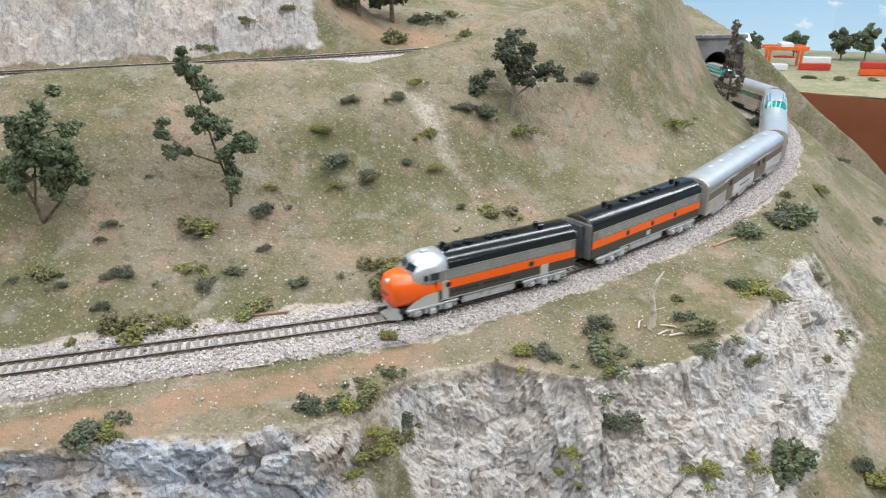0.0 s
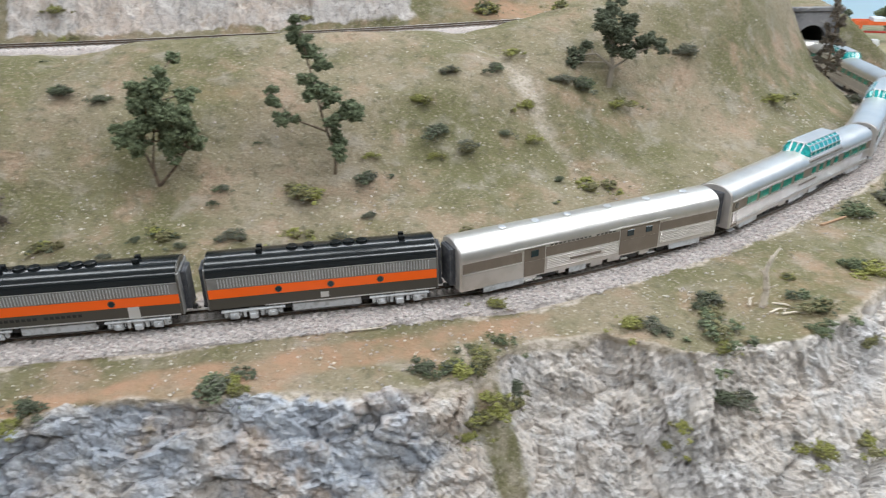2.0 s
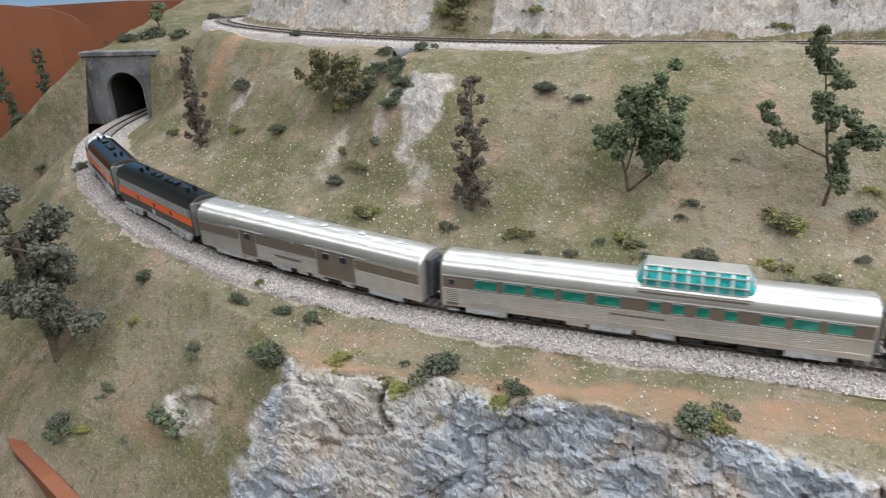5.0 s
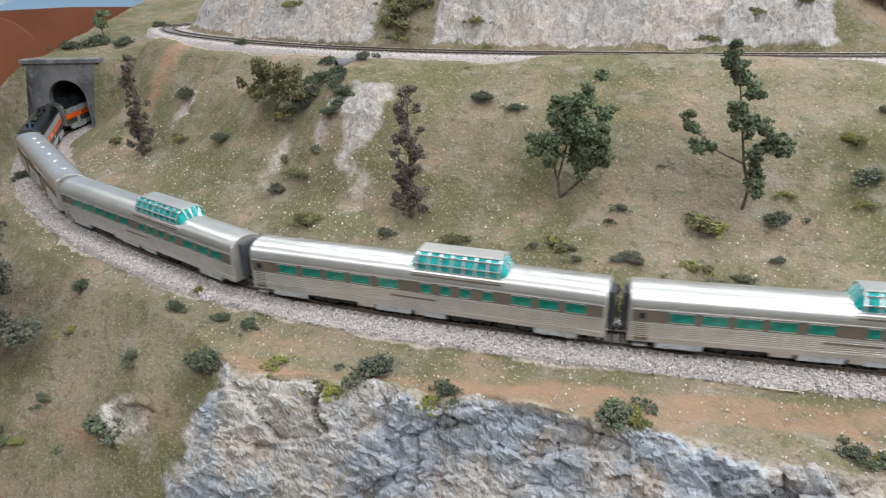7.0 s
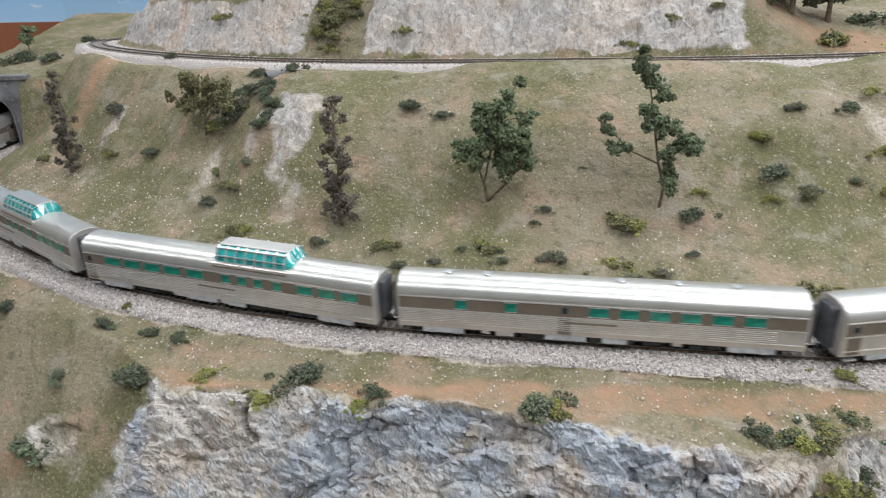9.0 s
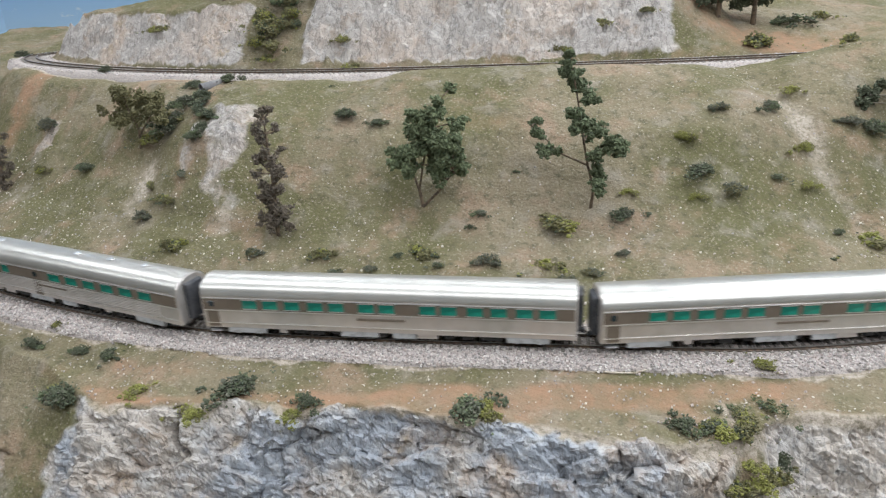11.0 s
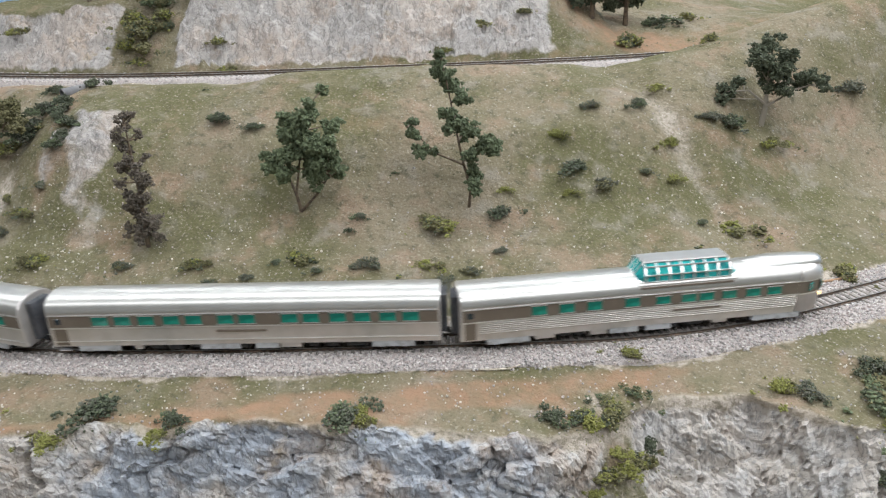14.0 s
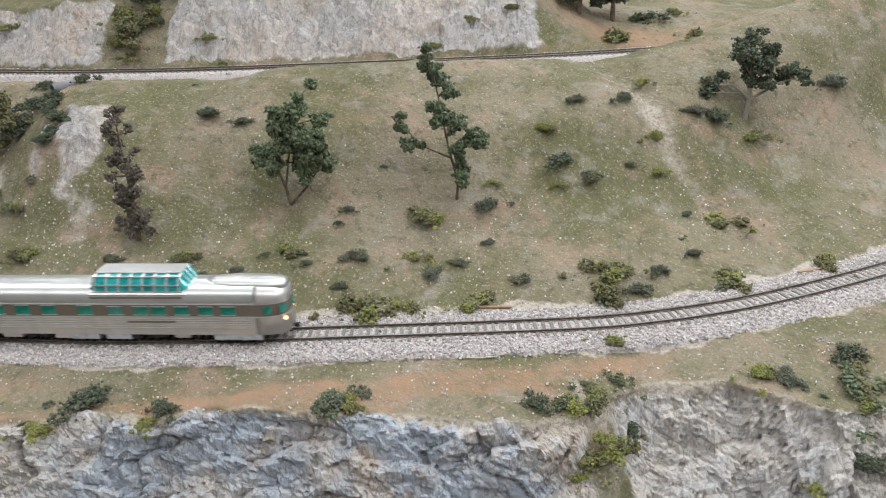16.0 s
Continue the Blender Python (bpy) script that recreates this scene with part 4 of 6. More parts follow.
    # the raised shell on the roof behind the dome, blunt at the tail
    shell = []
    for x, w, top in ((-0.080, 0.0035, 0.0482), (-0.088, 0.0080, 0.0502), (-0.104, 0.0105, 0.0512), (-0.126, 0.0100, 0.0508), (-0.139, 0.0080, 0.0498), (-0.1425, 0.0060, 0.0488)):
        shell.append([(x, w, 0.0440)] + [(x, w * math.cos(a), 0.0455 + (top - 0.0455) * math.sin(a)) for a in (math.pi * k / 8 for k in range(9))] + [(x, -w, 0.0440)])
    part("roof_fairing", loft(bmesh.new(), shell), STEEL_ROOF, car, "raised silver fairing at the tail", smooth=True)
    underbody(car, -h + 0.024, h - 0.004, 5)
    for a, b in ((h - 0.052, h - 0.020), (-h + 0.018, -h + 0.056), (-0.02, 0.0), (0.006, 0.028)):
        strip(car, "skirt", a, b, 0.0046, 0.0092, 0.0, CASTING)
    truck(car, h - 0.036, SILVER)
    truck(car, -h + 0.042, SILVER)
    coupler(car, h - 0.002, 1)
    diaphragm(car, h, 1)
    coupler(car, -h + 0.002, -1)
    return car


def loco_roof_gear(loco, xs, big):
    for x in xs:
        part("roof_fan", rod(rod(bmesh.new(), (x, 0, 0.0490), (x, 0, 0.0512), 0.0042, sides=14), (x, 0, 0.0511), (x, 0, 0.0517), 0.0036, 0.0030, sides=14), LOCOROOF, loco, "black roof fan")
    for x in big:
        for y in (-0.0035, 0.0035):
            part("exhaust", boxed(x - 0.0022, x + 0.0022, y - 0.0016, y + 0.0016, 0.0495, 0.0528, bevel=0.0004), LOCOROOF, loco)


def loco_side(loco, x0, x1, ports):
    strip(loco, "upper_panel", x0, x1, 0.0290, 0.0378, 0.0002, LOCOGREY, "silver grey grilled upper side")
    bars = None
    for sg in (-1, 1):
        for i in range(int((x1 - x0 - 0.01) / 0.0022)):
            m = pose(x0 + 0.006 + i * 0.0022, sg * (HALF + 0.0003), 0.0334)
            if bars is None:
                bars = part("grille_bar", boxed(-0.0003, 0.0003, -0.00025, 0.00025, -0.0036, 0.0036), SILVER, loco)
                bars.matrix_basis = m
            else:
                again(bars, m)
    strip(loco, "orange_band", x0, x1, 0.0215, 0.0288, 0.0004, ORANGE, "glossy orange side band")
    strip(loco, "lower_panel", x0, x1, 0.0130, 0.0213, 0.0002, LOCODARK, "dark grey lower side")
    strip(loco, "pin_stripe", x0, x1, 0.0378, 0.0383, 0.0005, BRIGHT)
    for x in ports:
        for sg in (-1, 1):
            p = part("porthole", rod(bmesh.new(), (x, sg * (HALF - 0.001), 0.0251), (x, sg * (HALF + 0.0007), 0.0251), 0.0021, sides=16), DARKGLASS, loco, "round dark porthole")
            ring = bmesh.new()
            bmesh.ops.create_circle(ring, segments=16, radius=0.0026)
            edge = [v.co.copy() for v in ring.verts]
            ring.free()
            bm = loft(bmesh.new(), [[(x + e.x * f, sg * (HALF + 0.0007), 0.0251 + e.y * f) for e in edge] for f in (0.82, 1.0)], cap=False)
            part("porthole_ring", bm, LOCODARK, p)


def loco_base(loco, h):
    part("underframe", boxed(-h + 0.006, h - 0.006, -0.0150, 0.0150, 0.0075, 0.0115), BLACK, loco, "black underframe")
    part("fuel_tank", boxed(-0.026, 0.026, -0.0158, 0.0158, 0.0036, 0.0112, bevel=0.0012), CASTING, loco, "grey fuel and water tank")
    strip(loco, "silver_skirt", -h + 0.002, h - 0.040, 0.0122, 0.0130, 0.0005, SILVER)
    for x in (-0.055, 0.054):
        truck(loco, x, CASTING, span=0.046, side=0.0148, tall=1.32)
    for x in (-h + 0.012, -0.040, 0.040):
        for sg in (-1, 1):
            bm = bmesh.new()
            for z in (0.0052, 0.0078):
                box(bm, x - 0.0024, x + 0.0024, *sorted((sg * 0.0155, sg * 0.0178)), z, z + 0.0006)
            for xx in (x - 0.0024, x + 0.0020):
                box(bm, xx, xx + 0.0005, *sorted((sg * 0.0160, sg * 0.0170)), 0.0052, 0.0112)
            part("ladder", bm, SILVER, loco, "silver step ladder")


def cab_unit():
    """The leading unit with its rounded nose."""
    h = 0.0875
    loco = empty("cab_locomotive", "orange, silver and grey streamlined cab diesel locomotive", "locomotive", "locomotives of the train")
    front = 0.050
    part("body", body_shell(-h, front, sill=0.0124, eave=0.0384, crown=0.0495), LOCODARK, loco)
    part("roof", roof_skin(-h + 0.0008, front - 0.010, 0.0383, 0.0003, eave=0.0384, crown=0.0495), LOCOROOF, loco, "glossy black arched roof", smooth=True)
    loco_side(loco, -h + 0.001, front, (-0.040, 0.040))
    # cab and nose: rings that narrow and sink towards the front
    cab, hood = [], []
    for x, f, crown in ((front - 0.010, 1.0, 0.0502), (front + 0.002, 1.0, 0.0503), (front + 0.0085, 0.99, 0.0495), (front + 0.0125, 0.95, 0.0475), (front + 0.0195, 0.90, 0.0385)):
        low = 0.0290
        cab.append([(x, y * f, low + (z - low) * (crown - low) / (0.0495 - low)) for y, z in ((HALF, low), *section(eave=0.0384, crown=0.0495)[1:-1], (-HALF, low))])
    part("cab", loft(bmesh.new(), cab), SILVER, loco, "silver white cab roof and brow", smooth=True)
    for i in range(11):
        u = i / 10
        x = front + 0.0375 * math.sin(math.pi / 2 * u) ** 0.9
        f = max((1 - u ** 2.6) ** 0.5, 0.10)
        top = 0.0295 + 0.0075 * (1 - (max(u - 0.25, 0) / 0.75) ** 3) * (1 if u > 0.3 else u / 0.3 * 0.9 + 0.1)
        bot = 0.0105
        ring = []
        for k in range(16):
            a = 2 * math.pi * k / 16
            cy, cz = math.cos(a), math.sin(a)
            yy = (HALF + 0.0003) * f * (1 if cy > 0 else -1) * abs(cy) ** 0.55
            mid, half = (top + bot) / 2, (top - bot) / 2 * max((1 - u ** 5) ** 0.5, 0.55)
            ring.append((x, yy, mid + half * (1 if cz > 0 else -1) * abs(cz) ** 0.6))
        hood.append(ring)
    nose = part("nose", loft(bmesh.new(), hood), ORANGE, loco, "glossy orange rounded nose", smooth=True)
    for sg in (-1, 1):
        wing = bmesh.new()
        ring = [[(x, sg * (HALF * f + 0.0006), z0), (x, sg * (HALF * f + 0.0006), z1)] for x, f, z0, z1 in
                ((front - 0.001, 1.0, 0.0105, 0.0212), (front + 0.010, 1.0, 0.0105, 0.0206), (front + 0.018, 0.985, 0.0105, 0.0178), (front + 0.026, 0.94, 0.0105, 0.0128))]
        loft(wing, ring, closed=False)
        part("nose_wing", wing, SILVER, nose, "silver wing sweeping under the nose")
    for sg in (-1, 1):
        w = part("windshield", boxed(-0.0003, 0.0003, -0.0048, 0.0048, -0.0030, 0.0030, bevel=0.0003), DARKGLASS, loco, "dark raked windshield")
        w.matrix_basis = pose(front + 0.0172, sg * 0.0064, 0.0418, 0, -38, sg * 14)
        part("cab_window", boxed(front - 0.002, front + 0.0058, *sorted((sg * (HALF - 0.0004), sg * (HALF + 0.0006))), 0.0315, 0.0376, bevel=0.0003), DARKGLASS, loco)
        part("quarter_window", boxed(front + 0.0072, front + 0.0112, *sorted((sg * (HALF * 0.97 - 0.0006), sg * (HALF * 0.985 + 0.0006))), 0.0320, 0.0368, bevel=0.0003), DARKGLASS, loco)
        part("cab_door", boxed(front - 0.0100, front - 0.0044, *sorted((sg * HALF, sg * (HALF + 0.0005))), 0.0120, 0.0290), SILVER, loco, "silver cab door")
    part("headlight", rod(bmesh.new(), (front + 0.030, 0, 0.0310), (front + 0.0365, 0, 0.0310), 0.0030, 0.0026, 14), BRIGHT, nose, "bright headlight")
    part("nose_emblem", boxed(front + 0.0350, front + 0.0384, -0.0065, 0.0065, 0.0165, 0.0185, bevel=0.0006), REDTRIM, nose, "plain red emblem")
    part("number_box", boxed(front + 0.0345, front + 0.0382, -0.0045, 0.0045, 0.0208, 0.0226), LOCODARK, nose)
    plow = bmesh.new()
    loft(plow, [[(front + 0.030, -0.0145, 0.0020), (front + 0.030, 0.0145, 0.0020), (front + 0.030, 0.0145, 0.0112), (front + 0.030, -0.0145, 0.0112)],
                [(front + 0.0395, -0.0090, 0.0016), (front + 0.0395, 0.0090, 0.0016), (front + 0.0355, 0.0085, 0.0112), (front + 0.0355, -0.0085, 0.0112)]])
    part("pilot", plow, SILVER, loco, "silver plough pilot")
    coupler(loco, front + 0.036, 1)
    part("horn", boxed(front + 0.000, front + 0.006, -0.0020, 0.0020, 0.0500, 0.0522, bevel=0.0005), SILVER, loco, "silver roof horn")
    loco_roof_gear(loco, (-0.008, -0.017, -0.026, 0.012, 0.022), (-0.058, 0.034))
    loco_base(loco, h)
    for i in range(15):
        if i == 7:
            continue
        x = 0.036 - i * 0.0038
        for sg in (-1, 1):
            part("letter_bar", boxed(x - 0.0013, x + 0.0013, *sorted((sg * (HALF + 0.0002), sg * (HALF + 0.0004))), 0.0168, 0.0190), BLACK, loco)
    strip(loco, "rear_door", -0.058, -0.050, 0.0118, 0.0214, 0.0004, SILVER, "silver side door")
    part("rear_end", boxed(-h - 0.0006, -h + 0.001, -0.0160, 0.0160, 0.0110, 0.0440, bevel=0.0004), LOCOGREY, loco)
    diaphragm(loco, -h, -1)
    coupler(loco, -h + 0.002, -1)
    return loco


def booster_unit():
    h = 0.0850
    loco = empty("booster_locomotive", "cabless orange, silver and grey booster diesel locomotive", "locomotive", "locomotives of the train")
    part("body", body_shell(-h, h, sill=0.0124, eave=0.0384, crown=0.0495), LOCODARK, loco)
    part("roof", roof_skin(-h + 0.0008, h - 0.0008, 0.0383, 0.0003, eave=0.0384, crown=0.0495), LOCOROOF, loco, "glossy black arched roof", smooth=True)
    loco_side(loco, -h + 0.001, h - 0.001, (-0.041, -0.004, 0.034))
    for x in (-h, h):
        part("end_sheet", boxed(x - 0.0006, x + 0.0006, -0.0162, 0.0162, 0.0110, 0.0445, bevel=0.0004), LOCOGREY, loco, "grey end sheet")
    loco_roof_gear(loco, (-0.010, -0.020, -0.030, 0.010, 0.022), (-0.060, 0.046))
    loco_base(loco, h)
    strip(loco, "emblem", -0.002, 0.004, 0.0145, 0.0190, 0.0005, SILVER, "plain square emblem")
    for way in (-1, 1):
        diaphragm(loco, way * h, way)
        coupler(loco, way * (h - 0.002), way)
    return loco


def window_spread(start, gap, count):
    return [start + gap * i for i in range(count)]


def build_train():
    """Each vehicle, how far its middle runs behind the train's nose, and half the distance between its trucks."""
    dome_windows = [(0.0160, [0.112, 0.090, 0.068, 0.046, 0.022]), (0.0075, [-0.010, -0.026, -0.042, -0.060]), (0.0140, [-0.086, -0.106, -0.126])]
    first = passenger_car("dome_coach", "stainless dome coach with green windows", 0.296, dome_windows, [0.139], (-0.068, -0.002))
    coaches = [first] + [copy_thing(first, pose(0, 0, 0)) for _ in range(2)]
    coaches[2].name = "dome_coach"
    diner = passenger_car("dining_car", "long stainless dining car with green windows", 0.296, [(0.0130, window_spread(-0.112, 0.0215, 6)), (0.0080, [0.098, 0.060])], [0.020], None,
                          vents=(0.11, 0.08, -0.02, -0.06, -0.1))
    sleeper = passenger_car("sleeping_car", "stainless sleeping car with green windows and steel roof", 0.296,
                            [(0.0115, [-0.126, -0.109, -0.090, -0.072, -0.052, -0.036, -0.004, 0.012, 0.036, 0.053, 0.072, 0.090, 0.107])], [0.139], None, flutes=False)
    sleepers = [sleeper] + [copy_thing(sleeper, pose(0, 0, 0)) for _ in range(2)]
    train = [(cab_unit(), 0.0915, 0.055), (booster_unit(), 0.2815, 0.055), (baggage_car(), 0.5045, 0.090)]
    far = 0.636
    for c in coaches + [diner] + sleepers:
        train.append((c, far + 0.155, 0.111))
        far += 0.310
    train.append((observation_car(), far + 0.147, 0.102))
    return train


TRAIN = build_train()
# how far along the line the nose stands: seconds, metres
NOSE = [(0.0, 1.620), (2.0, 1.211), (3.5, 0.897), (6.0, 0.369), (7.5, 0.047), (9.0, -0.272), (11.3, -0.752), (12.5, -1.007), (14.0, -1.317), (16.0, -1.720)]


def nose_at(t):
    """The nose's place along the line, on a smooth curve through the rows of NOSE."""
    ts, ss = zip(*NOSE)
    slopes = np.gradient(ss, ts)
    i = min(max(int(np.searchsorted(ts, t, "right")) - 1, 0), len(ts) - 2)
    w = ts[i + 1] - ts[i]
    u = (t - ts[i]) / w
    return ((1 + 2 * u) * (1 - u) ** 2 * ss[i] + u * (1 - u) ** 2 * w * slopes[i] + u * u * (3 - 2 * u) * ss[i + 1] + u * u * (u - 1) * w * slopes[i + 1])


def motions():
    """Every vehicle rides on its two trucks along the lower line."""
    for ob, back, reach in TRAIN:
        rows = []
        for i in range(65):
            t = i * 0.25
            s = nose_at(t) + back
            a, b = lower_pose(s - reach)[0], lower_pose(s + reach)[0]
            mid = (a + b) / 2
            rows.append((t, pose(mid.x, mid.y, 0.0003, 0, 0, math.degrees(math.atan2((a - b).y, (a - b).x)))))
        walk(ob, rows)

# ---- tunnel portals, the mounds above them, boards and hall ----
def portal(x, y, z, yaw, wide, high, gap, arch, depth, label):
    """A concrete tunnel mouth; its face looks to local -y, the bore runs back to +y."""
    top = empty("tunnel_portal", label, "tunnel portal")
    top.matrix_basis = pose(x, y, z, 0, 0, yaw)
    w, g = wide / 2, gap / 2
    spring = arch - g
    inner = [(g, -0.01)] + [(g * math.cos(a), spring + g * math.sin(a)) for a in (math.pi * i / 16 for i in range(17))] + [(-g, -0.01)]
    outer = []
    for px, pz in inner:
        if pz < spring:
            outer.append((math.copysign(w, px), pz))
        else:
            a = math.atan2(pz - spring, px)
            r = min(w / max(abs(math.cos(a)), 1e-6), (high - spring) / max(math.sin(a), 1e-6))
            outer.append((r * math.cos(a), spring + r * math.sin(a)))
    bm = bmesh.new()
    rows = [[bm.verts.new((px, yy, pz)) for px, pz in line] for yy, line in ((0, outer), (0, inner), (0.012, inner), (0.012, outer))]
    for a, b in zip(rows, rows[1:] + rows[:1]):
        for i in range(len(inner) - 1):
            bm.faces.new((a[i], a[i + 1], b[i + 1], b[i]))
    part("face_wall", bm, CONCRETE, top, "stained grey concrete face")
    for side in (-1, 1):
        ends = [[(side * a, yy, -0.01), (side * a, yy, top_z)] for a, top_z in ((w - 0.002, high - 0.004), (w + 0.07, high - 0.058)) for yy in (0.002,)]
        wing = bmesh.new()
        loft(wing, [[(p[0], yy, p[2]) for p in (ends[0][0], ends[0][1], ends[1][1], ends[1][0])] for yy in (0.002, 0.010)])
        bmesh.ops.recalc_face_normals(wing, faces=wing.faces)
        part("wing_wall", wing, CONCRETE, top, "sloping concrete wing wall")
    part("coping", boxed(-w - 0.003, w + 0.003, -0.003, 0.016, high - 0.001, high + 0.006, bevel=0.0008), CONCRETE, top, "pale concrete coping")
    ring = bmesh.new()
    big = [(px * 1.12, pz if pz < spring else spring + (pz - spring) * 1.12) for px, pz in inner]
    loft(ring, [[(p[0], yy, p[1]) for p in line] for yy, line in ((-0.0015, inner), (-0.0015, big), (0.001, big))], closed=False)
    part("arch_ring", ring, CONCRETE, top)
    bore = loft(bmesh.new(), [[(px, yy, pz) for px, pz in inner] for yy in (0.010, depth)], closed=False)
    part("bore", bore, INNERDARK, top, "black tunnel lining")
    # added black plate: the dark of the deeper tunnel as a colour
    part("bore_end", boxed(-g - 0.02, g + 0.02, depth, depth + 0.004, -0.02, arch + 0.03), INNERDARK, top)
    return top


def mound(name, label, px, py, yaw, wide, high, reach, left_fall, right_fall, back, seed):
    """Turf over a portal: level with its coping behind it, falling off beside and in front of its wings."""
    c, sn = math.cos(math.radians(yaw)), math.sin(math.radians(yaw))
    us, vs = np.arange(-reach, reach, 0.006), np.arange(-0.22, back, 0.006)
    u, v = (a.ravel() for a in np.meshgrid(us, vs, indexing="ij"))
    x, y = px + c * u - sn * v, py + sn * u + c * v
    w = wide / 2
    z = high + 0.12 * np.maximum(v, 0) - left_fall * np.maximum(-u - w, 0) - right_fall * np.maximum(u - w, 0) - 2.8 * np.maximum(-v, 0)
    z = z + 0.010 * fbm(x * 10, y * 10, seed=seed) + 0.002 * fbm(x * 60, y * 60, seed=seed + 4)
    keep = (v > 0.011) | (np.abs(u) > w - 0.009)
    z = np.maximum(z, -0.35)
    cover = np.stack([0 * x, 0.4 * step(0.1, 0.4, fbm(x * 8, y * 8, seed=seed + 9)), 0 * x], 1)
    me = grid_mesh(name, np.stack([x, y, z], 1), len(us), len(vs), keep, cover)
    me.materials.append(GROUND)
    return tagged(new(name, me), label, "hillside", kind="structure")


portal(-1.209, 0.758, 0, 31, 0.130, 0.106, 0.064, 0.078, 0.30, "dark stained concrete tunnel portal at the track's west end")
mound("ground_west_mound", "turf mound above the west tunnel", -1.209, 0.758, 31, 0.130, 0.104, 0.55, 0.75, -0.15, 0.5, 101)
portal(0.560, 1.625, 0, 8, 0.105, 0.100, 0.054, 0.074, 0.10, "grey concrete tunnel portal behind the far curve")
mound("ground_east_mound", "turf mound above the east tunnel", 0.560, 1.625, 8, 0.105, 0.098, 0.5, -0.20, 0.80, 0.5, 111)
portal(0.312, 1.70, UPPER_Z - 0.012, -6, 0.11, 0.10, 0.06, 0.080, 0.10, "dark concrete portal on the upper line")


def board(name, line, bottom, mat, label, thick=0.012):
    """An upright bent board along (x, y, top) points."""
    p = np.array(line, float)
    t = np.gradient(p[:, :2], axis=0)
    t /= np.linalg.norm(t, axis=1)[:, None]
    rings = [[(a[0], a[1], bottom), (a[0], a[1], a[2]), (a[0] - d[1] * thick, a[1] + d[0] * thick, a[2]), (a[0] - d[1] * thick, a[1] + d[0] * thick, bottom)] for a, d in zip(p, t)]
    ob = mesh_object(name, loft(bmesh.new(), rings), mat)
    return tagged(ob, label, "fascia board", kind="structure")


board("fascia_west", [(-1.92, 0.3, 0.19), (-1.86, 0.6, 0.185), (-1.80, 0.853, 0.162), (-1.768, 0.93, 0.147), (-1.748, 0.965, 0.128), (-1.735, 0.99, 0.098), (-1.728, 1.005, 0.05), (-1.727, 1.012, -0.05)], -0.7, FASCIA, "curved reddish brown hardboard fascia beside the aisle")
board("fascia_far_west", [(-2.55, 0.9, 0.115), (-2.30, 1.42, 0.108), (-2.08, 1.74, 0.088), (-1.75, 2.1, 0.07)], -0.7, FASCIA, "reddish brown fascia of the neighbouring layout")
board("fascia_front", [(-1.0, 0.40, -0.20), (-0.80, 0.315, -0.155), (-0.66, 0.282, -0.128), (-0.60, 0.278, -0.127), (-0.54, 0.276, -0.135), (-0.47, 0.268, -0.16), (-0.38, 0.25, -0.23)], -0.8, FASCIA, "brown front fascia with a curved top edge")
board("fascia_east", [(0.55, 2.62, -0.112), (0.85, 2.27, -0.112), (1.0, 2.165, -0.112), (1.16, 2.09, -0.117), (1.5, 1.98, -0.12), (2.2, 1.9, -0.12)], -0.8, FASCIA, "reddish brown fascia of the plain beyond the hill")

rim = [front_surface(np.array([v]), np.array([0.62 * np.interp(v, [1.3, 1.8], [0.72, 1.0]) - 0.004])) for v in np.linspace(0.17, 2.71, 40)]
board("fascia_rim", [(float(r[0][0]), float(r[1][0]), float(r[2][0]) + 0.002) for r in rim], -1.1, FASCIA, "brown fascia round the layout's open edge", -0.012)
board("fascia_back", [(-1.75, 2.0, 0.10), (-0.8, 2.0, 0.14), (0.0, 2.0, 0.2), (0.42, 2.0, 0.12)], -1.1, FASCIA, "brown board along the layout's back")


def plain():
    """The flat scenery beyond the hill: one slab up to the painted sky."""
    xs, ys = np.arange(0.3, 2.6, 0.02), np.arange(1.9, 3.2, 0.02)
    x, y = (a.ravel() for a in np.meshgrid(xs, ys, indexing="ij"))
    front = np.interp(x, [0.3, 0.55, 0.85, 1.0, 1.16, 1.5, 2.6], [2.9, 2.625, 2.275, 2.17, 2.095, 1.985, 1.9])
    z = -0.112 + 0.004 * fbm(x * 8, y * 8, seed=121)
    me = grid_mesh("far_plain", np.stack([x, np.maximum(y, front), z], 1), len(xs), len(ys))
    me.materials.append(SAND)
    return tagged(new("ground_far_plain", me), "flat tan and green turf of the plain beyond", "plain", kind="structure")


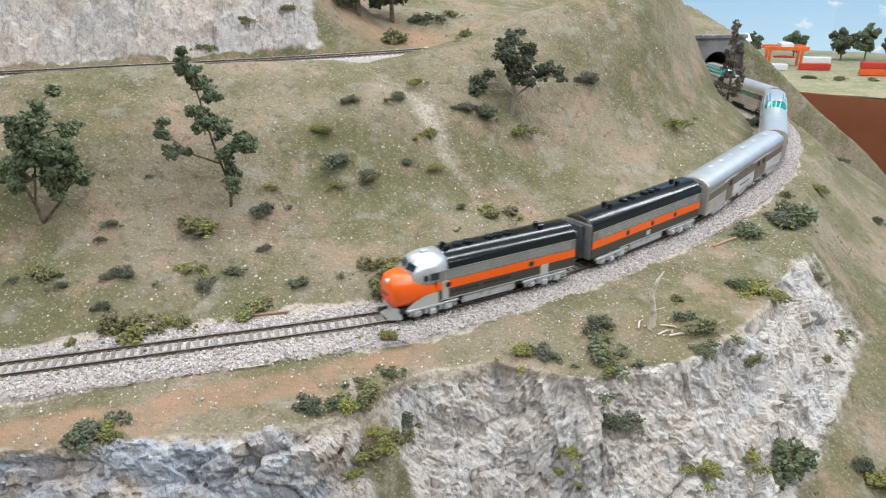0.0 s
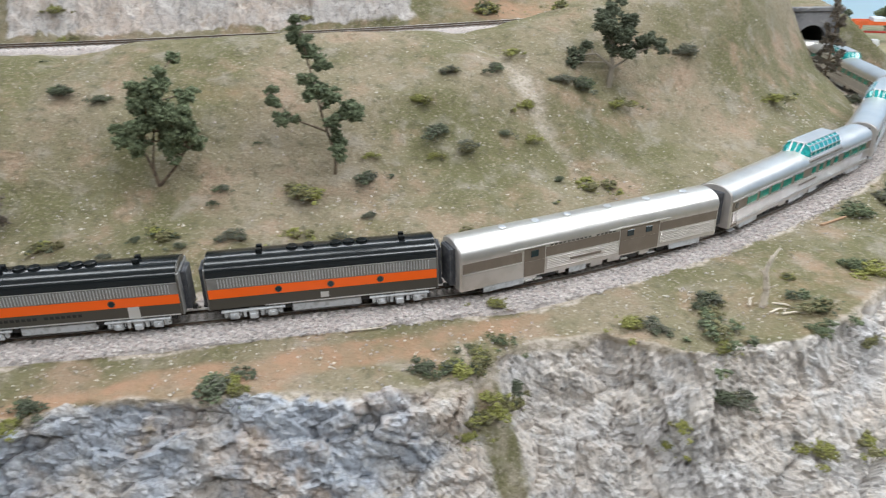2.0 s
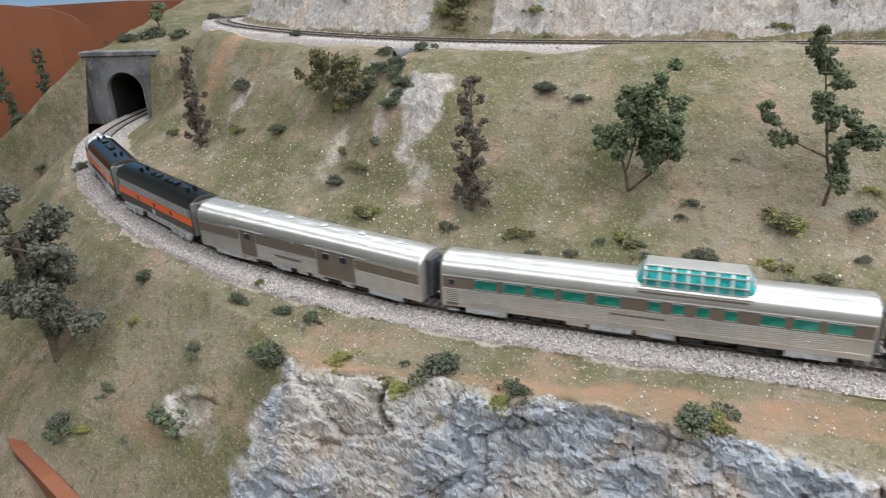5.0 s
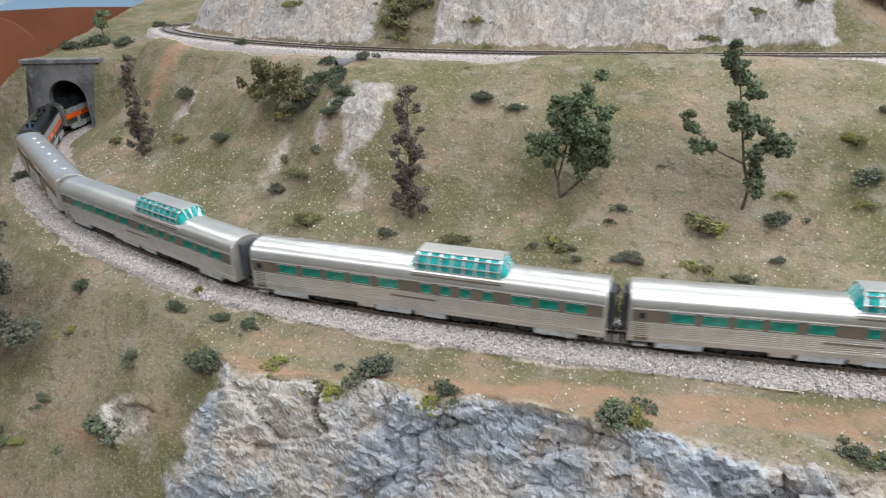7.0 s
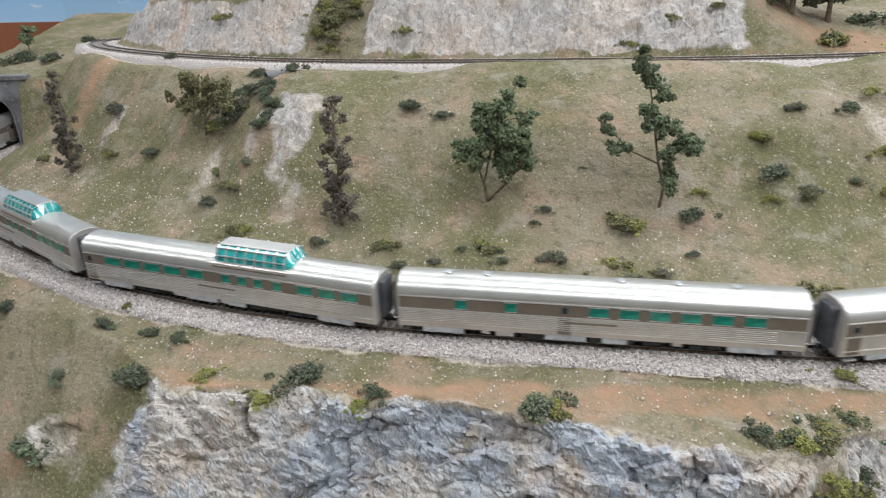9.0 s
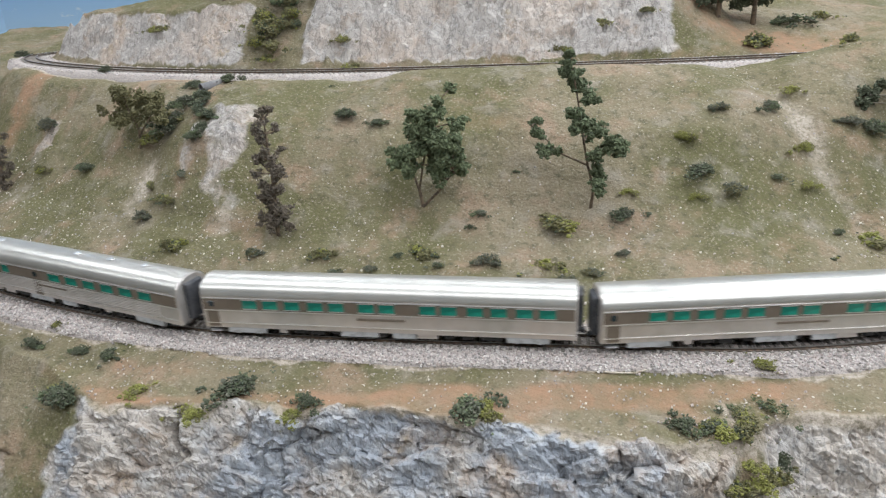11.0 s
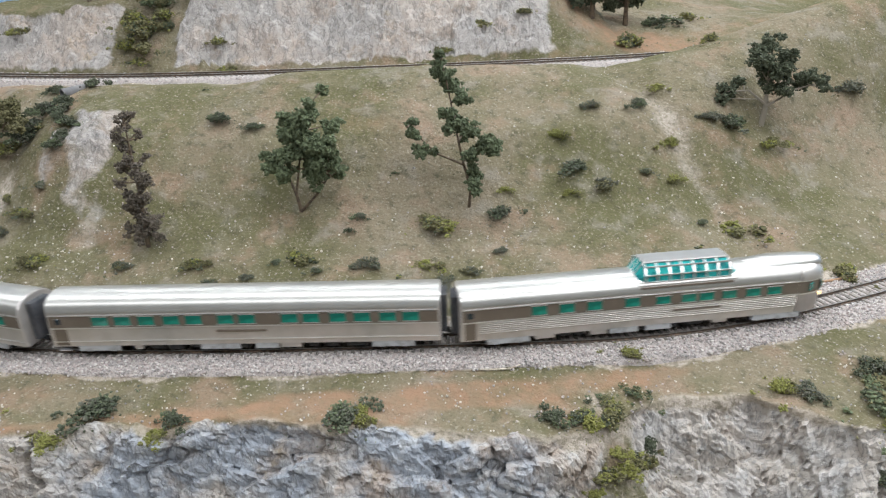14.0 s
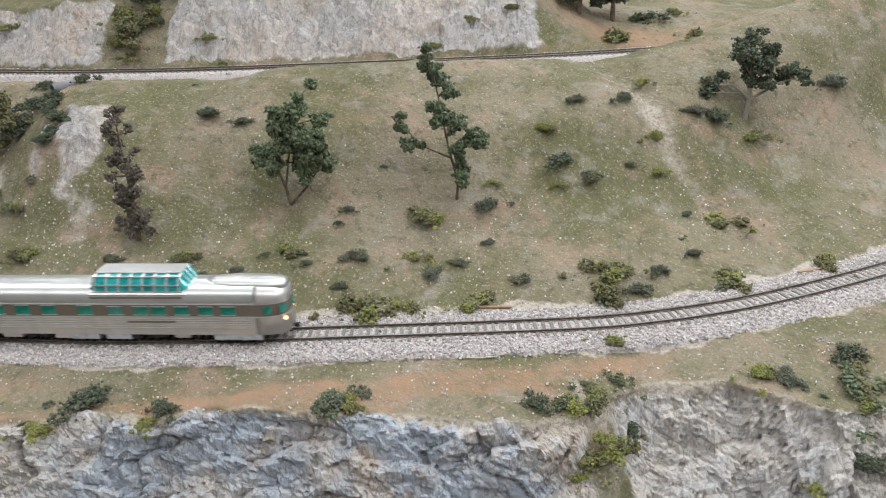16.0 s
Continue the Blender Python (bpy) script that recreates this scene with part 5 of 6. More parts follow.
def sky_wall():
    m = bpy.data.materials.new("painted_sky")
    m.use_nodes = True
    t = m.node_tree
    bsdf = t.nodes["Principled BSDF"]
    bsdf.inputs["Roughness"].default_value = 0.9
    at = t.nodes.new("ShaderNodeTexCoord").outputs["Object"]
    stretch = t.nodes.new("ShaderNodeMapping")
    stretch.inputs["Scale"].default_value = (1, 1, 2.2)
    t.links.new(at, stretch.inputs[0])
    sep = t.nodes.new("ShaderNodeSeparateXYZ")
    t.links.new(at, sep.inputs[0])
    blue = mixed(t, (0.55, 0.74, 0.88), (0.27, 0.50, 0.80), ramped(t, sep.outputs[2], -0.15, 0.35))
    out = mixed(t, blue, (0.86, 0.89, 0.92), ramped(t, noised(t, stretch.outputs[0], 9, 3), 0.60, 0.72, 0.85))
    t.links.new(out, bsdf.inputs["Base Color"])
    for name, line in (("backdrop_east", [(-0.6, 3.30), (0.6, 3.22), (1.4, 3.02), (2.0, 2.7), (2.6, 2.2), (3.0, 1.4)]), ("backdrop_west", [(-3.6, 1.0), (-3.3, 2.3), (-2.4, 3.1), (-1.4, 3.4), (-0.6, 3.31)])):
        rings = [[(x, y, -0.16), (x, y, 1.2), (x, y + 0.01, 1.2), (x, y + 0.01, -0.16)] for x, y in line]
        tagged(mesh_object(name, loft(bmesh.new(), rings), m, smooth=False), "pale blue painted sky backdrop with small clouds", "backdrop", kind="structure")


plain()
sky_wall()


def hall():
    for name, size, mat, label in (("floor", (-4, 4, -3, 4.5, -1.16, -1.10), CARPET, "dark hall floor"), ("ceiling", (-4, 4, -3, 4.5, CEILING, CEILING + 0.05), CEILINGPAINT, "white panelled hall ceiling"),
                                   ("wall_north", (-4, 4, 4.5, 4.6, -1.10, CEILING), WALLPAINT, "cream hall wall"), ("wall_south", (-4, 4, -3.1, -3, -1.10, CEILING), WALLPAINT, "cream hall wall"),
                                   ("wall_west", (-4.1, -4, -3, 4.5, -1.10, CEILING), WALLPAINT, "cream hall wall"), ("wall_east", (4, 4.1, -3, 4.5, -1.10, CEILING), WALLPAINT, "cream hall wall")):
        tagged(mesh_object(name, boxed(*size), mat), label, name.split("_")[0], kind="structure")


hall()

# ---- plants ----
LAND = bpy.context.evaluated_depsgraph_get()


def land(x, y):
    """Height of whatever ground lies under a place."""
    hit, place, normal, _, ob, _ = scene.ray_cast(LAND, Vector((x, y, 1.0)), Vector((0, 0, -1)))
    return place.z if hit else 0.0


def foam(points, sizes, seed, mat, tints=None):
    """Ground foam: many small torn crumbs as one mesh, each in one of the materials of mat."""
    rng = np.random.default_rng(seed)
    base = np.array([(1, 0, 0), (-1, 0, 0), (0, 1, 0), (0, -1, 0), (0, 0, 1), (0, 0, -1)], float)
    tri = np.array([(0, 2, 4), (2, 1, 4), (1, 3, 4), (3, 0, 4), (2, 0, 5), (1, 2, 5), (3, 1, 5), (0, 3, 5)])
    n = len(points)
    q, _ = np.linalg.qr(rng.normal(size=(n, 3, 3)))
    shape = base[None] * rng.uniform(0.35, 1.5, (n, 6, 1))
    v = np.einsum("nij,nkj->nki", q, shape) * np.asarray(sizes)[:, None, None] + np.asarray(points)[:, None, :]
    me = bpy.data.meshes.new("foliage")
    me.from_pydata(v.reshape(-1, 3).tolist(), [], (tri[None] + 6 * np.arange(n)[:, None, None]).reshape(-1, 3).tolist())
    for m in (mat if isinstance(mat, tuple) else (mat,)):
        me.materials.append(m)
    if tints is not None:
        me.polygons.foreach_set("material_index", np.repeat(tints, 8).astype(np.int32))
    return me


def in_clump(rng, n, r, flat=1.0):
    """Places in the outer part of a ragged lump."""
    d = rng.normal(size=(n, 3))
    d /= np.linalg.norm(d, axis=1)[:, None]
    return d * (r * rng.uniform(0.35, 1.0, n) ** 0.6 * (1 + 0.25 * np.sin(5 * d[:, 0] + 7 * d[:, 1])))[:, None] * (1, 1, flat)


BUSH_LABELS = {"dark": "dark green foam bush with gaps", "green": "mid green leafy foam bush", "lime": "low yellow-green leafy foam bush", "olive": "low olive green foam scrub",
               "grey": "wispy grey-green foam scrub tuft", "brown": "brown dried foam scrub tuft"}
BUSHES = [
    ("gully", "olive", [(-0.645, 0.925, 0.040), (-0.625, 0.940, 0.045), (-0.655, 0.955, 0.050), (-0.615, 0.965, 0.045), (-0.64, 0.985, 0.050), (-0.60, 0.99, 0.040), (-0.66, 1.0, 0.045)]),
    ("gully", "green", [(-0.635, 0.950, 0.040), (-0.63, 0.975, 0.045), (-0.605, 0.95, 0.035), (-0.65, 1.015, 0.045)]),
    ("culvert", "dark", [(-0.585, 0.745, 0.030), (-0.572, 0.730, 0.034), (-0.60, 0.735, 0.030), (-0.615, 0.745, 0.028), (-0.565, 0.715, 0.028), (-0.575, 0.785, 0.026), (-0.63, 0.78, 0.024)]),
    ("tufts", "grey", [(-0.24, 0.650, 0.016), (-0.11, 0.690, 0.018), (-0.05, 0.685, 0.020), (-0.33, 0.615, 0.018), (0.06, 0.735, 0.020), (-0.42, 0.610, 0.022), (-0.20, 0.635, 0.014), (-0.09, 0.72, 0.014), (0.09, 0.77, 0.018), (-0.30, 0.63, 0.014)]),
    ("front", "dark", [(-0.007, 0.539, 0.022), (-0.312, 0.459, 0.036), (-0.256, 0.466, 0.021), (0.200, 0.578, 0.023), (-0.608, 0.351, 0.020), (-0.510, 0.349, 0.042), (-0.631, 0.315, 0.031), (-0.650, 0.431, 0.026), (-0.524, 0.442, 0.022), (-0.471, 0.452, 0.019), (-0.442, 0.452, 0.017), (-0.530, 0.397, 0.023), (-0.440, 0.409, 0.037), (-0.432, 0.453, 0.007), (0.418, 0.630, 0.023)]),
    ("front", "green", [(0.019, 0.571, 0.015), (0.041, 0.582, 0.019), (0.198, 0.613, 0.043), (0.281, 0.655, 0.035), (0.334, 0.736, 0.025), (0.452, 0.906, 0.053), (0.379, 0.855, 0.038), (0.342, 0.603, 0.061), (0.276, 0.627, 0.022)]),
    ("front", "grey", [(0.154, 0.615, 0.022), (0.199, 0.659, 0.024), (0.212, 0.582, 0.027), (0.432, 0.904, 0.042)]),
    ("front", "lime", [(0.016, 0.543, 0.024), (0.033, 0.540, 0.019), (-0.260, 0.453, 0.019), (-0.331, 0.429, 0.020), (0.136, 0.619, 0.025), (0.203, 0.597, 0.023), (0.164, 0.565, 0.022), (-0.607, 0.322, 0.017), (-0.626, 0.399, 0.020), (-0.459, 0.413, 0.020), (-0.385, 0.430, 0.021), (-0.328, 0.430, 0.020), (0.350, 0.730, 0.040), (0.271, 0.574, 0.029), (0.425, 0.623, 0.041), (0.532, 1.046, 0.027), (0.172, 0.565, 0.020)]),
    ("front", "olive", [(-0.519, 0.467, 0.014), (0.272, 0.704, 0.018), (0.323, 0.652, 0.021), (0.458, 0.779, 0.034), (0.414, 0.715, 0.019), (0.309, 0.590, 0.030), (0.469, 0.988, 0.025)]),
    ("gap", "olive", [(0.028, 0.556, 0.030), (0.046, 0.548, 0.028), (0.030, 0.530, 0.028)]),
    ("gap", "dark", [(0.012, 0.546, 0.022), (0.052, 0.566, 0.020)]),
    ("gap", "lime", [(0.040, 0.538, 0.024), (0.022, 0.518, 0.022)]),
    ("hill", "dark", [(-0.400, 0.765, 0.029), (-0.363, 0.765, 0.020), (-0.226, 0.719, 0.018), (-0.097, 0.758, 0.035), (-0.041, 0.824, 0.035), (0.080, 0.823, 0.013), (0.006, 0.914, 0.027), (0.103, 0.942, 0.036), (-0.141, 0.502, 0.035), (-0.610, 0.717, 0.045), (-0.549, 0.711, 0.030), (-0.454, 0.816, 0.007), (-0.264, 0.748, 0.007), (-0.207, 0.764, 0.008), (-0.283, 0.654, 0.011), (-0.232, 0.703, 0.009), (-0.726, 0.680, 0.027), (-0.831, 0.822, 0.026), (-0.611, 0.713, 0.042), (-0.544, 0.695, 0.028), (-0.546, 0.685, 0.025), (0.687, 1.310, 0.028), (0.643, 1.093, 0.022)]),
    ("hill", "grey", [(-0.011, 0.817, 0.031), (0.025, 0.849, 0.020), (-0.039, 0.887, 0.022), (0.079, 0.930, 0.029), (0.227, 1.048, 0.036), (-0.129, 0.674, 0.020), (-0.199, 0.669, 0.023), (0.048, 0.706, 0.023), (-0.549, 0.660, 0.021), (-0.573, 0.619, 0.024), (-1.006, 0.562, 0.025), (-0.853, 0.733, 0.040), (0.537, 1.312, 0.033)]),
    ("hill", "lime", [(-0.101, 0.781, 0.016), (-0.042, 0.800, 0.018), (0.051, 0.858, 0.025), (0.024, 0.953, 0.024), (0.045, 0.894, 0.026), (-0.065, 0.844, 0.021), (0.036, 0.621, 0.021), (-0.136, 0.509, 0.022)]),
    ("hill", "olive", [(-0.267, 0.662, 0.032), (-0.159, 0.733, 0.040), (0.116, 0.831, 0.056), (0.148, 0.956, 0.037), (-0.147, 0.686, 0.028), (-0.169, 0.620, 0.050), (-0.132, 0.628, 0.024), (-0.080, 0.654, 0.038), (0.016, 0.718, 0.043), (0.020, 0.689, 0.042), (0.123, 0.748, 0.040), (0.200, 0.805, 0.036), (-0.505, 0.595, 0.034), (-0.557, 0.640, 0.027), (-0.627, 0.706, 0.037), (-0.354, 0.633, 0.025), (-0.815, 0.684, 0.029), (-0.597, 0.659, 0.021), (-0.557, 0.640, 0.020), (-0.508, 0.598, 0.029), (-0.604, 0.721, 0.034), (-0.957, 0.681, 0.023), (0.350, 1.099, 0.044)]),
    ("upper", "dark", [(0.020, 1.219, 0.044)]),
    ("upper", "olive", [(-0.515, 0.939, 0.033), (-0.203, 1.060, 0.031), (-0.153, 1.087, 0.025), (-0.243, 1.026, 0.023), (-0.490, 0.925, 0.034), (-0.633, 0.947, 0.064), (-0.622, 0.922, 0.050), (-0.623, 0.909, 0.033), (-0.025, 1.134, 0.052), (0.049, 1.256, 0.036), (0.076, 1.062, 0.033), (-0.808, 0.908, 0.032)]),
    ("west", "dark", [(-1.260, 0.865, 0.050), (-1.210, 0.885, 0.040), (-1.300, 0.830, 0.035), (-1.360, 0.700, 0.030), (-1.170, 0.930, 0.040)]),
    ("west", "grey", [(-1.330, 0.640, 0.030), (-1.400, 0.660, 0.030), (-1.250, 0.610, 0.022), (-1.380, 0.760, 0.026)]),
]


BLENDS = {"dark": ("dark", "green", "grey"), "green": ("green", "olive", "dark"), "lime": ("lime", "olive", "lime"), "olive": ("olive", "lime", "dark"), "grey": ("grey", "dark", "olive"), "brown": ("brown", "grey", "olive")}


def plant_bushes():
    shapes = {}
    rng = np.random.default_rng(77)
    for kind in LEAF:
        low = 0.45 if kind in ("olive", "lime") else 0.8
        for variant in range(6):
            pts, sizes, tints = [], [], []
            for i in range(13):
                far = abs(rng.normal(0, 0.26))
                a = rng.uniform(0, math.tau)
                r = rng.uniform(0.08, 0.21) * (1.1 - 0.9 * min(far, 0.6))
                n = int(75 * (r / 0.17) ** 2)
                pts.append(in_clump(rng, n, r, 0.75) + (1.35 * far * math.cos(a), far * math.sin(a), low * (0.05 + 0.30 * max(0.5 - far, 0) + 0.5 * r)))
                sizes.append(rng.uniform(0.014, 0.044, n))
                main = rng.choice(3, p=(0.62, 0.22, 0.16))
                tints.append(np.where(rng.uniform(0, 1, n) < 0.75, main, rng.integers(0, 3, n)))
            n = 40
            pts.append(np.stack([rng.normal(0, 0.42, n), rng.normal(0, 0.32, n), np.full(n, 0.02)], 1))
            sizes.append(rng.uniform(0.010, 0.028, n))
            tints.append(rng.integers(0, 3, n))
            shapes[kind, variant] = foam(np.vstack(pts), np.concatenate(sizes), variant + 5, tuple(LEAF[k] for k in BLENDS[kind]), np.concatenate(tints))
    for place, kind, spots in BUSHES:
        for x, y, size in spots:
            ob = new("bush", shapes[kind, int(rng.integers(0, 6))])
            ob.matrix_basis = pose(x, y, land(x, y) - 0.02 * size, 0, 0, rng.uniform(0, 360)) @ Matrix.Diagonal((size * rng.uniform(1.15, 1.4), size * rng.uniform(1.0, 1.25), size * rng.uniform(0.75, 1.15), 1))
            tagged(ob, BUSH_LABELS[kind], "bush", "bushes on the hillside")


def tree(label, x, y, height, limbs, clumps, leaf, bark=None, turn=0.0, seed=1, crumb=0.0021, deep=0.55, dense=1.0):
    """limbs: lines of (across, up, thickness) in heights; clumps: (across, up, radius)."""
    top = empty("tree", label, "tree", "trees on the hillside")
    top.matrix_basis = pose(x, y, land(x, y) - 0.001, 0, 0, turn)
    rng = np.random.default_rng(seed)
    bm = bmesh.new()
    for limb in limbs:
        p = [Vector((u * height, rng.uniform(-0.02, 0.02) * height, v * height)) for u, v, _ in limb]
        for a, b, (_, _, ra), (_, _, rb) in zip(p, p[1:], limb, limb[1:]):
            rod(bm, a, b, 0.75 * ra * height, 0.75 * rb * height, 7)
    pts, sizes = [], []
    for u, v, r in clumps:
        c = Vector((u * height, rng.uniform(-1, 1) * deep * 0.25 * height, v * height))
        r = r * 1.30
        knots = [Vector((a[0] + (b[0] - a[0]) * k / 5, 0, a[1] + (b[1] - a[1]) * k / 5)) * height for limb in limbs for a, b in zip(limb, limb[1:]) for k in range(6)]
        low = [k for k in knots if 0.12 * height < k.z < c.z + 0.01 * height] or knots
        foot = min(low, key=lambda k: (k - c).length)
        rod(bm, foot, c, 0.007 * height, 0.003 * height, 5)
        n = int(dense * 260 * (r * height / 0.014) ** 2)
        for _ in range(5):
            k = c + Vector(in_clump(rng, 1, r * height * 0.75)[0])
            pts.append(in_clump(rng, max(n // 5, 6), r * height * 0.55, 0.8) + np.array(k))
            sizes.append(rng.uniform(0.5, 1.25, max(n // 5, 6)) * crumb)
    part("trunk", bm, bark or BARK, top, "thin forked trunk and limbs")
    crown = new("crown", foam(np.vstack(pts), np.concatenate(sizes), seed, LEAF[leaf]))
    crown.parent = top
    return top


def spruce(label, x, y, height, leaf, seed, wide=0.12):
    rng = random.Random(seed)
    clumps = []
    for i in range(26):
        v = 0.08 + 0.90 * i / 25
        r = wide * (1 - v) ** 0.8 + 0.03
        for _ in range(2):
            clumps.append((rng.uniform(-r, r), v + rng.uniform(-0.02, 0.02), 0.024 + 0.022 * (1 - v)))
    return tree(label, x, y, height, [[(0, 0, 0.022), (0.01, 0.5, 0.016), (0, 1.0, 0.004)]], clumps, leaf, None, rng.uniform(-20, 20), seed, 0.0017, wide * 2.5, 1.1)


plant_bushes()
tree("green broadleaf tree with a forked trunk on the slope", -0.284, 0.711, 0.118, [[(0, 0, 0.022), (-0.03, 0.14, 0.018), (-0.09, 0.26, 0.012), (-0.20, 0.40, 0.007)], [(0.0, 0.0, 0.018), (0.15, 0.15, 0.014), (0.28, 0.32, 0.008)], [(-0.03, 0.14, 0.012), (0.04, 0.5, 0.008), (0.22, 0.92, 0.004)]],
     [(-0.22, 0.43, 0.07), (-0.17, 0.36, 0.06), (-0.10, 0.43, 0.08), (-0.03, 0.37, 0.07), (0.0, 0.48, 0.09), (-0.10, 0.62, 0.07), (0.0, 0.60, 0.09), (-0.03, 0.77, 0.06), (0.08, 0.70, 0.09), (0.10, 0.56, 0.10), (0.15, 0.45, 0.10), (0.21, 0.38, 0.08),
      (0.18, 0.29, 0.07), (0.25, 0.50, 0.09), (0.32, 0.56, 0.07), (0.35, 0.63, 0.04), (0.34, 0.41, 0.06), (0.26, 0.69, 0.07), (0.21, 0.80, 0.065), (0.21, 0.90, 0.055), (0.25, 0.97, 0.04), (0.28, 0.31, 0.06), (0.11, 0.35, 0.07)], "green", seed=3, dense=1.3)
tree("tall sparse green tree with a long side limb", -0.131, 0.755, 0.145, [[(0, 0, 0.015), (0.02, 0.15, 0.012), (-0.03, 0.30, 0.011), (-0.05, 0.46, 0.010), (-0.10, 0.70, 0.007), (-0.15, 0.97, 0.003)], [(-0.03, 0.30, 0.010), (-0.20, 0.37, 0.007), (-0.40, 0.53, 0.004)], [(-0.03, 0.32, 0.008), (0.09, 0.42, 0.006), (0.17, 0.46, 0.003)]],
     [(-0.15, 0.97, 0.035), (-0.16, 0.90, 0.055), (-0.14, 0.84, 0.05), (-0.10, 0.77, 0.06), (-0.02, 0.71, 0.045), (-0.09, 0.66, 0.04), (-0.10, 0.60, 0.05), (-0.03, 0.56, 0.06), (0.06, 0.57, 0.045), (-0.06, 0.48, 0.045), (0.16, 0.46, 0.055), (0.09, 0.43, 0.06), (0.04, 0.39, 0.05),
      (0.19, 0.42, 0.04), (0.06, 0.26, 0.05), (0.08, 0.20, 0.045), (0.02, 0.18, 0.03), (-0.41, 0.53, 0.035), (-0.34, 0.49, 0.04), (-0.26, 0.43, 0.045), (-0.22, 0.39, 0.03)], "green", seed=4, dense=1.3)
tree("dark green oak with a pale trunk and spreading limbs", 0.134, 0.963, 0.094, [[(0, 0, 0.045), (0.02, 0.25, 0.036), (0.0, 0.5, 0.022)], [(0.02, 0.22, 0.022), (0.28, 0.42, 0.014), (0.52, 0.50, 0.006)], [(0.02, 0.24, 0.02), (-0.18, 0.40, 0.014), (-0.40, 0.38, 0.006)]],
     [(0.02, 0.93, 0.08), (-0.11, 0.82, 0.10), (0.17, 0.80, 0.10), (-0.02, 0.68, 0.12), (0.14, 0.62, 0.12), (-0.13, 0.70, 0.10), (0.04, 0.50, 0.11), (0.18, 0.44, 0.08), (0.30, 0.50, 0.07), (0.38, 0.52, 0.09), (0.50, 0.51, 0.08), (0.56, 0.47, 0.05), (-0.40, 0.39, 0.09), (-0.33, 0.43, 0.07),
      (-0.46, 0.31, 0.06), (-0.24, 0.48, 0.04)], "dark", material("pale_trunk", (0.30, 0.26, 0.21), 0.9), seed=5, dense=1.2)
tree("brown-green spreading shrub tree in the gully", -0.645, 0.696, 0.075, [[(0, 0, 0.03), (0.05, 0.3, 0.02), (-0.1, 0.6, 0.01)], [(0.03, 0.2, 0.02), (0.35, 0.55, 0.008)]],
     [(-0.45, 0.52, 0.13), (-0.28, 0.70, 0.14), (-0.05, 0.82, 0.15), (0.20, 0.72, 0.15), (0.42, 0.60, 0.14), (0.10, 0.52, 0.14), (-0.18, 0.50, 0.14), (0.38, 0.80, 0.10), (-0.60, 0.58, 0.08), (0.55, 0.45, 0.10)], "olive", seed=6, crumb=0.0019)
tree("grey-green tree with layered foliage pads", -0.700, 0.352, 0.186, [[(0, 0, 0.030), (-0.01, 0.3, 0.026), (-0.08, 0.7, 0.014), (-0.1, 0.9, 0.006)]],
     [(-0.08, 0.93, 0.06), (-0.02, 0.90, 0.05), (-0.22, 0.74, 0.08), (-0.10, 0.72, 0.08), (0.04, 0.72, 0.07), (-0.32, 0.62, 0.08), (-0.18, 0.58, 0.09), (0.06, 0.56, 0.09), (0.16, 0.62, 0.06), (-0.38, 0.48, 0.08), (-0.22, 0.42, 0.09), (0.0, 0.44, 0.10),
      (0.18, 0.42, 0.07), (-0.08, 0.30, 0.09), (0.12, 0.30, 0.08), (0.27, 0.28, 0.07), (-0.28, 0.30, 0.07), (-0.02, 0.20, 0.07)], "grey", seed=7, crumb=0.0024)
tree("dark green tree above the upper line", -0.075, 1.160, 0.105, [[(0, 0, 0.05), (0, 0.5, 0.03)]], [(-0.2, 0.30, 0.14), (0.1, 0.35, 0.15), (-0.05, 0.55, 0.16), (0.2, 0.55, 0.13), (-0.25, 0.6, 0.12), (0, 0.8, 0.14), (-0.35, 0.4, 0.1), (0.3, 0.30, 0.1)], "dark", seed=8)
tree("dark green tree beside a bush slope", -0.034, 1.200, 0.10, [[(0, 0, 0.05), (0, 0.5, 0.03)]], [(-0.2, 0.36, 0.14), (0.15, 0.36, 0.15), (0, 0.58, 0.15), (0.3, 0.48, 0.12), (-0.3, 0.6, 0.12), (0.05, 0.8, 0.14)], "dark", seed=9)
tree("dark green tree on the rock ledge", -0.715, 0.945, 0.075, [[(0, 0, 0.05), (0, 0.5, 0.03)]], [(-0.2, 0.5, 0.16), (0.15, 0.5, 0.16), (0, 0.7, 0.17), (0.25, 0.75, 0.12), (-0.25, 0.75, 0.12)], "dark", seed=10)
spruce("slender brown-green conifer on the slope", -0.410, 0.641, 0.127, "brown", 11)
spruce("slender dark brown conifer near the tunnel", -0.868, 0.662, 0.130, "brown", 12, 0.10)
spruce("dark conifer beside the far curve", 0.505, 1.36, 0.128, "brown", 13, 0.15)
spruce("small conifer on the west mound", -1.37, 0.70, 0.085, "dark", 14, 0.15)
tree("small green tree above the tunnel", -1.30, 0.90, 0.05, [[(0, 0, 0.04), (0, 0.5, 0.025)]], [(-0.3, 0.6, 0.16), (0.25, 0.65, 0.17), (0, 0.8, 0.17), (0.35, 0.85, 0.1)], "green", seed=31)
spruce("small conifer on the west mound", -1.44, 0.66, 0.11, "dark", 15, 0.15)

